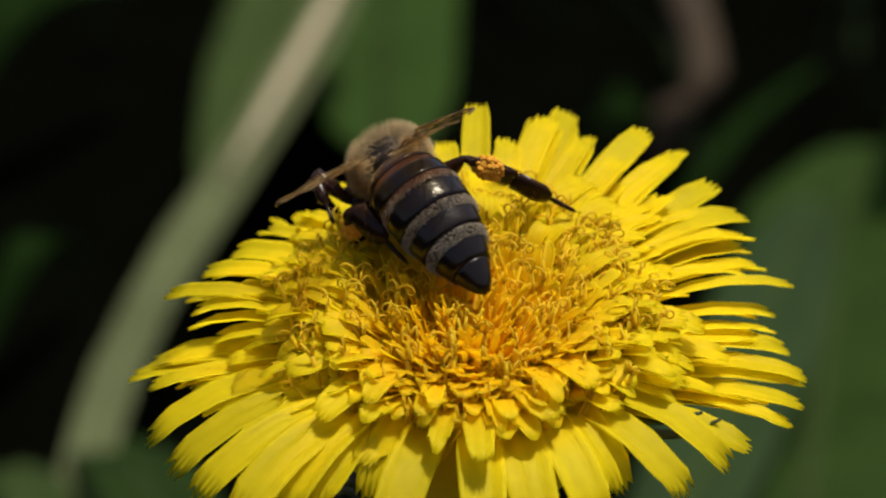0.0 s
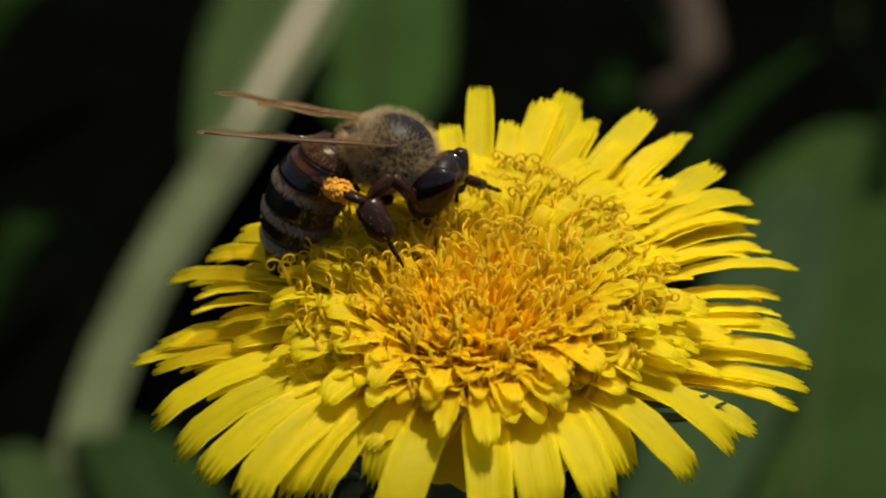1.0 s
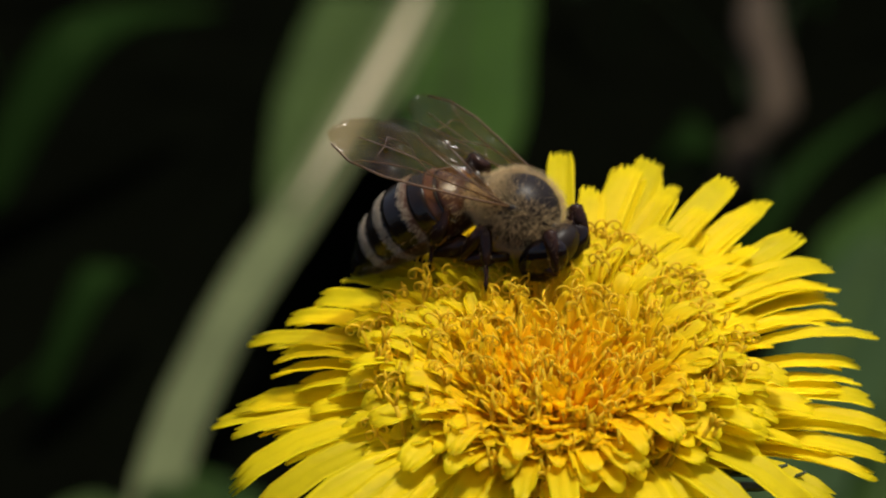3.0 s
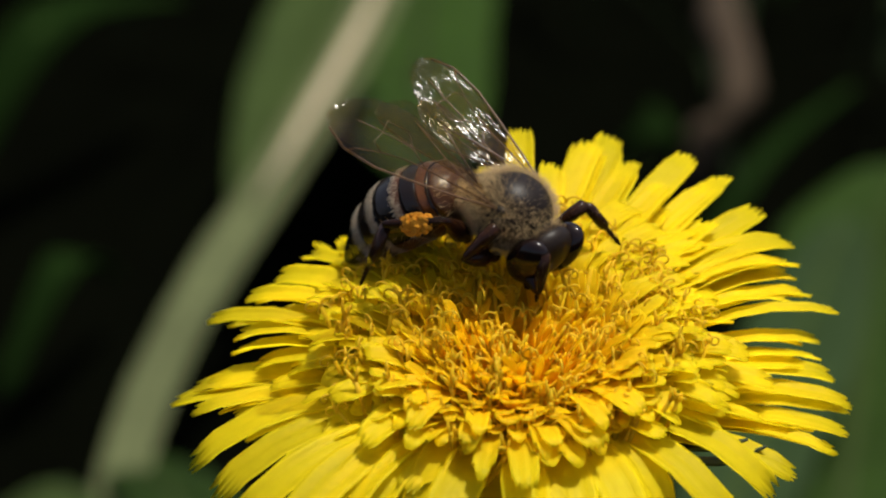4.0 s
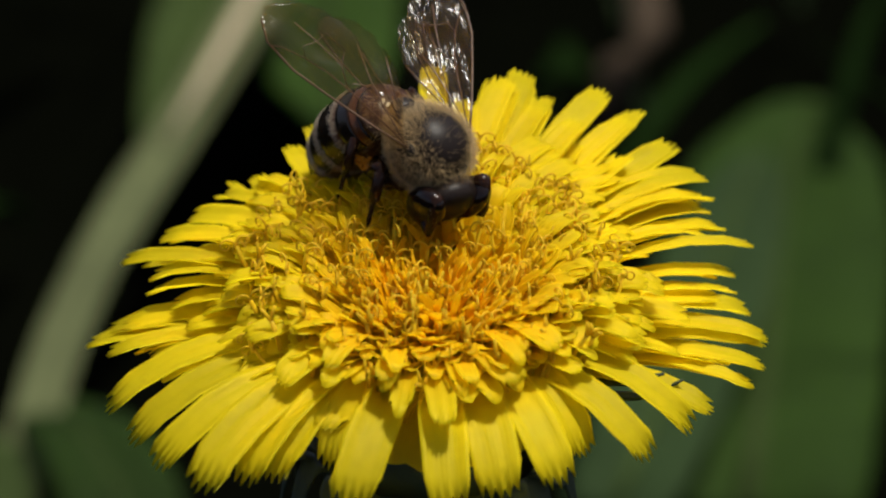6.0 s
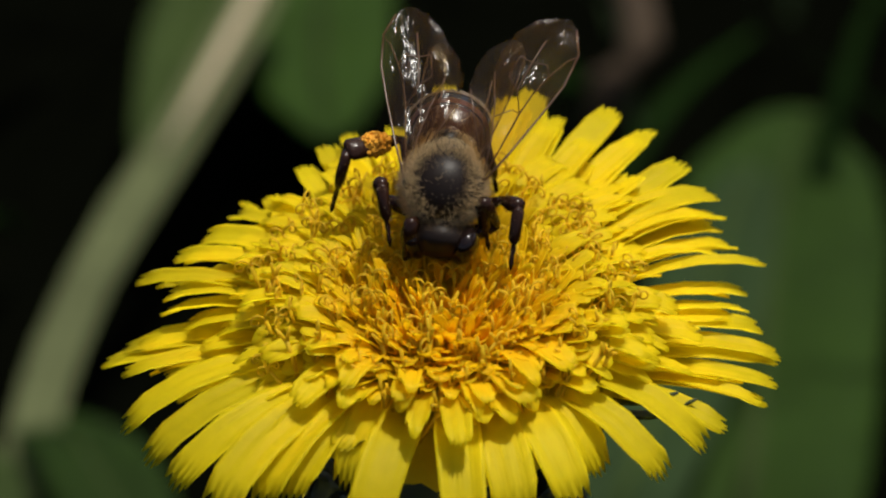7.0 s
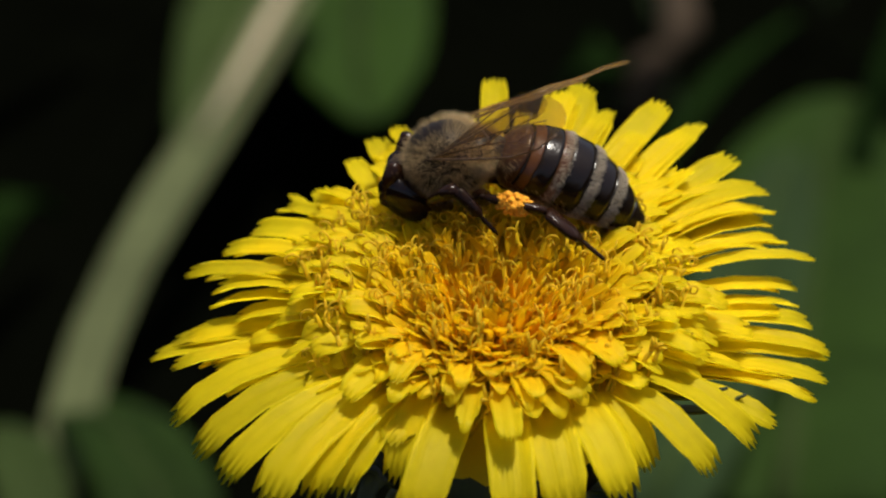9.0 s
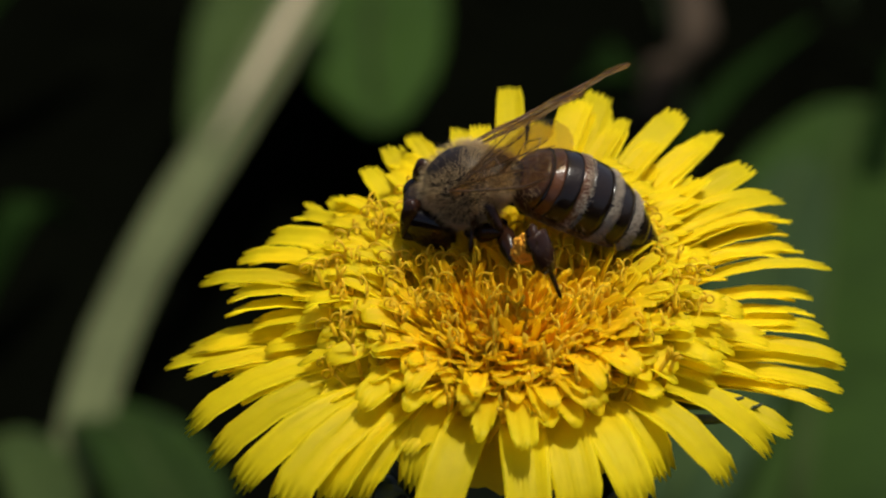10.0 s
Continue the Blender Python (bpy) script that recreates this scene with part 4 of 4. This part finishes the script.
# footholds that differ from the even gait: seconds, and place on the flower in millimetres
HOLDS = {
    ("hind", -1): [(0, 5.3, 5.1), (0.3, 4.5, 2.6), (0.6, 3.1, 3.9), (1, -3.6, -1.3), (1.5, -7.2, -2.1), (2, -10.4, 1.3), (2.5, -10.2, 1.9), (4, -7.7, 1.6), (4.5, -7.3, 1.8), (5, -7.1, 2.8), (5.5, -7.2, 3.6), (6.8, -5.4, 4.2), (7, -5.6, 3.8), (7.2, -5.4, 4.0)],
    ("hind", 1): [(0, -3.2, 0.3), (0.3, -3.8, -0.3), (0.6, -10.7, -4.6), (0.7, -8.7, -1.4), (8, 7.7, 2.8), (8.5, 6.4, -3.1), (9, 5.4, -1), (9.5, 4.1, -3.5), (10, 2.4, -3.4)],
    ("mid", -1): [(0.9, -3, 2.5), (1, -2.3, 1.5), (1.5, -3.5, 1.2), (2, -3.8, 1), (2.5, -3.9, 1.4), (4, -2, 0.9), (4.5, -0.8, -1.1), (5, -0.6, -1.1), (5.5, -0.7, -1.8), (6.8, -2.9, -0.9), (7, -2.7, -0.8), (7.2, -2.2, -0.6)],
    ("mid", 1): [(0, -6.9, 3.3), (0.3, -6.9, 2.1), (7, 3.2, -2.6), (7.5, 4.4, -2.2), (8, 0.1, -4), (8.5, 0.6, -3.4), (9, 0.1, -0.6)],
    ("fore", -1): [(1, 1.3, 4.8), (1.2, -0.3, 2.7), (1.5, -0.2, 0.2)],
    ("fore", 1): [(4, 5.3, 4.5), (4.5, 3.7, 0.8), (5, 5.3, 6.2), (5.5, 5.6, 4.2), (6.8, 2.4, -0.4), (7, 2.2, -0.1), (7.2, 2.1, -0.4), (7.5, 1.1, -0.9), (7.7, 0.9, -0.8)],
}


RISE = {"fore": 1.0, "mid": 1.8, "hind": 1.0}  # feet hold on to the styles above the florets


def held(kind, s, t):
    """The foothold at t where one is known, or None."""
    rows = HOLDS.get((kind, s), [])
    for (t0, x0, y0), (t1, x1, y1) in zip(rows, rows[1:]):
        if t0 <= t <= t1 and t1 - t0 < 1.05:
            u = max(0, min(1, ((t - t0) / (t1 - t0) - 0.35) / 0.65))
            u = u * u * (3 - 2 * u)
            far = math.hypot(x1 - x0, y1 - y0)
            x, y = x0 + (x1 - x0) * u, y0 + (y1 - y0) * u
            return Vector((x, y, dome_top(x, y) + RISE[kind] + min(0.8, far * 0.3) * math.sin(math.pi * u))) * MM + Vector((0, 0, HEAD_Z))
    return None


def foot_at(kind, s, t, bodies):
    """Feet stay put and step in turn; a step lasts 0.12 s."""
    period, swing = 0.3, 0.12
    phase = {"fore": 0.0, "mid": 0.33, "hind": 0.66}[kind] + (0.5 if s > 0 else 0.0)
    n = math.floor(t / period + phase)
    start = (n - phase) * period
    now = rest_place(bodies(min(10, max(0, start + period * 0.55))), kind, s)
    old = rest_place(bodies(min(10, max(0, start - period * 0.45))), kind, s)
    u = min(1, (t - start) / swing)
    u = u * u * (3 - 2 * u)
    p = old.lerp(now, u)
    p.z += 0.7 * MM * math.sin(math.pi * u)
    return p


def leg_poses(kind, s, foot, raised):
    """Thigh, shin and foot poses in the bee's space, for a foot in that space."""
    h = HIPS[kind]
    hip = Vector((h.x, h.y * s, h.z))
    la, lb = BONES[kind][0] * K, BONES[kind][1] * K
    if raised:
        out = Vector({"fore": (-0.2, 0.9 * s, 0.2), "mid": (-0.1, 0.8 * s, 0.6), "hind": (-0.5, 0.7 * s, 0.25)}[kind])
    else:
        out = Vector({"fore": (0.8, 0.35 * s, 0.1), "mid": (-0.6, 0.35 * s, 0.0), "hind": (-0.9, 0.1 * s, -0.5)}[kind])
    tl = (3.4 if kind == "hind" else 2.8) * K
    slack = 1 - (foot - hip).length / (la + lb + tl)
    a = max(0.0, min(0.55, 1.3 * slack))
    ankle = foot + ((hip - foot).normalized() * (1 - a) + Vector((out.x * 0.7, out.y * 0.7, 0.8)).normalized() * a).normalized() * tl
    d = ankle - hip
    ln = min(max(d.length, abs(la - lb) * 1.05), (la + lb) * 0.985)
    dn = d.normalized()
    a = (la * la - lb * lb + ln * ln) / (2 * ln)
    hgt = math.sqrt(max(la * la - a * a, 0))
    bend = (out - dn * out.dot(dn)).normalized()
    knee = hip + dn * a + bend * hgt
    ankle = hip + dn * ln
    return axes(hip, knee - hip, bend), axes(knee, ankle - knee, bend), axes(ankle, foot - ankle, bend)


def motions():
    walk(honey_bee, [
        (0.0, pose(-0.00387, 0.00596, 0.11929, -30, 25, 91)), (0.3, pose(-0.00427, 0.00525, 0.11915, -27, 23, 96)), (0.5, pose(-0.00430, 0.00570, 0.11914, -19, 19, 95)), (0.6, pose(-0.00422, 0.00674, 0.11847, -25, 21, 87)),
        (0.7, pose(-0.00515, 0.00784, 0.11788, -48, 26, 33)), (0.8, pose(-0.00424, 0.00572, 0.11923, -10, 1, -22)), (0.9, pose(-0.00385, 0.00483, 0.12013, -0, 1, -29)), (1.0, pose(-0.00410, 0.00362, 0.12025, -9, 5, -12)),
        (1.2, pose(-0.00284, 0.00375, 0.12025, -9, -6, -24)), (1.5, pose(-0.00190, 0.00312, 0.11995, -12, -5, -33)), (1.8, pose(-0.00237, 0.00546, 0.11959, -16, 2, -44)), (2.0, pose(-0.00239, 0.00474, 0.11942, -12, -1, -40)),
        (2.2, pose(-0.00164, 0.00541, 0.11947, -6, -3, -32)), (2.5, pose(-0.00224, 0.00479, 0.11944, -2, -4, -27)), (2.7, pose(-0.00226, 0.00616, 0.11949, -6, 0, -28)), (3.8, pose(0.00008, 0.00229, 0.12013, -6, 16, -34)),
        (4.0, pose(-0.00023, 0.00193, 0.12022, -3, 9, -35)), (4.2, pose(0.00020, 0.00176, 0.12032, -2, 16, -43)), (4.5, pose(0.00034, 0.00213, 0.12043, -12, 19, -48)), (5.0, pose(0.00084, 0.00260, 0.12007, -10, 18, -50)),
        (5.2, pose(0.00088, 0.00306, 0.12006, -14, 20, -51)), (5.5, pose(0.00101, 0.00365, 0.12005, -17, 23, -48)), (5.7, pose(0.00043, 0.00315, 0.12007, -13, 24, -48)), (6.8, pose(-0.00034, -0.00008, 0.12033, 3, 25, -91)),
        (7.0, pose(0.00000, 0.00087, 0.11978, -2, 28, -96)), (7.2, pose(0.00049, 0.00201, 0.11935, -6, 26, -102)), (7.5, pose(-0.00123, 0.00347, 0.11869, -9, 28, -127)), (7.7, pose(-0.00103, 0.00122, 0.11883, -11, 16, -137)),
        (8.0, pose(-0.00132, 0.00216, 0.11906, 3, 6, -151)), (8.2, pose(-0.00134, 0.00062, 0.11885, -5, 13, -157)), (8.5, pose(-0.00099, 0.00123, 0.11884, 2, 17, -160)), (8.7, pose(-0.00168, 0.00307, 0.11895, 2, 4, -174)),
        (9.0, pose(-0.00223, 0.00403, 0.11936, -0, 13, -191)), (9.3, pose(-0.00305, 0.00393, 0.11931, 6, 27, -189)), (9.5, pose(-0.00247, 0.00348, 0.11939, -4, 19, -189)), (10.0, pose(-0.00212, 0.00207, 0.11938, -6, 16, -191))])
    walk(head, [(t, pose(*NECK, 0, p, y)) for t, p, y in (
        (0.0, 20, 0), (0.3, 20, 0), (0.5, 20, 0), (0.6, 24, 2), (0.7, 26, 5), (0.8, 22, 5), (0.9, 21, 7), (1.0, 23, 0),
        (1.2, 27, 3), (1.5, 31, -3), (1.8, 22, -1), (2.0, 17, 2), (2.2, 19, -1), (2.5, 22, -2), (2.7, 29, 8), (3.8, 26, -7),
        (4.0, 26, -7), (4.2, 26, -4), (4.5, 23, 1), (5.0, 22, -1), (5.2, 23, -1), (5.5, 23, 3), (5.7, 24, -1), (6.8, 29, -4),
        (7.0, 29, -5), (7.2, 28, -4), (7.5, 27, -5), (7.7, 29, -5), (8.0, 26, 4), (8.2, 26, 4), (8.5, 27, 1), (8.7, 27, -3),
        (9.0, 27, 1), (9.3, 31, 2), (9.5, 33, 3), (10.0, 28, 6))])
    walk(abdomen, [(t, pose(*WAIST, 0, p, y)) for t, p, y in (
        (0.0, -58, 13), (0.3, -49, 17), (0.5, -44, 24), (0.6, -46, 17), (0.7, -50, 14), (0.8, -57, -8), (0.9, -80, -16), (1.0, -71, -8),
        (1.2, -53, 8), (1.5, -42, 21), (1.8, -41, 15), (2.0, -43, 12), (2.2, -35, 17), (2.5, -36, 4), (2.7, -41, 5), (3.8, -53, 8),
        (4.0, -46, 9), (4.2, -52, 20), (4.5, -61, 20), (5.0, -56, 25), (5.2, -60, 25), (5.5, -65, 15), (5.7, -69, 12), (6.8, -53, -3),
        (7.0, -51, 2), (7.2, -48, 2), (7.5, -41, 10), (7.7, -34, 5), (8.0, -29, 1), (8.2, -37, 8), (8.5, -41, 15), (8.7, -28, 19),
        (9.0, -41, 13), (9.3, -57, 12), (9.5, -49, 9), (10.0, -48, 18))])
    right = [(t, wing_pose(d, -1, 0.0 if t < 0.65 else 0.28 if t < 1.1 else 0.05 if t < 1.3 else -0.25 if t < 3 else -0.33 if t < 6 else -0.3 if t < 7.6 else -0.1 if t < 8.6 else -0.38)) for t, d in (
        (0.0, (-0.97, -0.23, -0.05)), (0.6, (-0.97, -0.23, -0.05)), (0.7, (-0.93, -0.25, 0.15)), (0.8, (-0.92, -0.38, 0.03)),
        (1.0, (-0.92, -0.38, 0.03)), (1.2, (-0.93, -0.27, 0.20)), (1.5, (-0.93, -0.36, 0.08)), (2.0, (-0.94, -0.32, 0.13)),
        (2.5, (-0.76, -0.53, 0.37)), (2.7, (-0.82, -0.53, 0.23)), (3.8, (-0.79, -0.50, 0.36)), (4.0, (-0.72, -0.56, 0.41)),
        (4.5, (-0.60, -0.72, 0.34)), (5.0, (-0.53, -0.71, 0.47)), (5.5, (-0.73, -0.56, 0.38)), (6.8, (-0.99, -0.13, 0.09)),
        (7.0, (-0.99, -0.07, 0.08)), (7.5, (-0.98, -0.16, 0.11)), (8.0, (-0.87, 0.22, 0.45)), (8.5, (-0.95, 0.06, 0.32)),
        (9.0, (-0.96, -0.28, 0.09)), (9.5, (-0.96, -0.12, 0.25)), (10.0, (-0.96, -0.09, 0.26)))]
    left = [(t, wing_pose(d, 1, 0.0 if t < 0.65 else -0.28 if t < 1.1 else 0.15 if t < 6 else -0.3)) for t, d in (
        (0.0, (-0.95, 0.32, 0.05)), (0.5, (-0.89, 0.44, -0.04)), (0.7, (-0.93, 0.15, 0.15)), (0.8, (-0.96, -0.10, 0.02)),
        (1.0, (-0.96, -0.10, 0.02)), (1.2, (-0.92, 0.13, 0.33)), (1.5, (-0.82, -0.22, 0.44)), (2.0, (-0.96, 0.04, 0.28)),
        (2.5, (-0.90, -0.12, 0.43)), (2.7, (-0.99, 0.10, 0.05)), (3.8, (-0.92, 0.37, 0.08)), (4.0, (-0.95, 0.21, 0.23)),
        (4.5, (-0.95, 0.25, 0.21)), (5.0, (-0.92, 0.36, 0.17)), (5.5, (-0.91, 0.42, 0.04)), (6.8, (-0.91, 0.38, 0.13)),
        (7.0, (-0.91, 0.39, 0.16)), (7.5, (-0.74, 0.46, 0.49)), (8.0, (-0.90, 0.38, 0.22)), (8.5, (-0.87, 0.41, 0.28)),
        (9.0, (-0.83, 0.46, 0.31)), (9.5, (-0.77, 0.46, 0.44)), (10.0, (-0.81, 0.45, 0.38)))]
    for rows, s in ((right, -1), (left, 1)):
        shift = Matrix.Translation(Vector((0.9, -0.55 * s, 0.12)) * K) @ Matrix.Rotation(radians(-9 * s), 4, "Z")
        walk(wings[s][0], rows)
        walk(wings[s][1], [(t, m @ shift) for t, m in rows])
    times = [i / 10 for i in range(101)]
    cache = {}

    def bodies(t):
        k = round(t, 3)
        if k not in cache:
            cache[k] = pose_at(honey_bee, k)
        return cache[k]

    for (kind, s), (leg, tibia, tarsus, load) in legs.items():
        rows = []
        for t in times:
            known = held(kind, s, t)
            foot = bodies(t).inverted() @ (known or foot_at(kind, s, t, bodies))
            rows.append((t, leg_poses(kind, s, foot, known is not None)))
        walk(leg, [(t, a) for t, (a, b, c) in rows])
        walk(tibia, [(t, a.inverted() @ b) for t, (a, b, c) in rows])
        walk(tarsus, [(t, a.inverted() @ c) for t, (a, b, c) in rows])
        if load:
            walk(load, [(t, a.inverted() @ b) for t, (a, b, c) in rows])


motions()
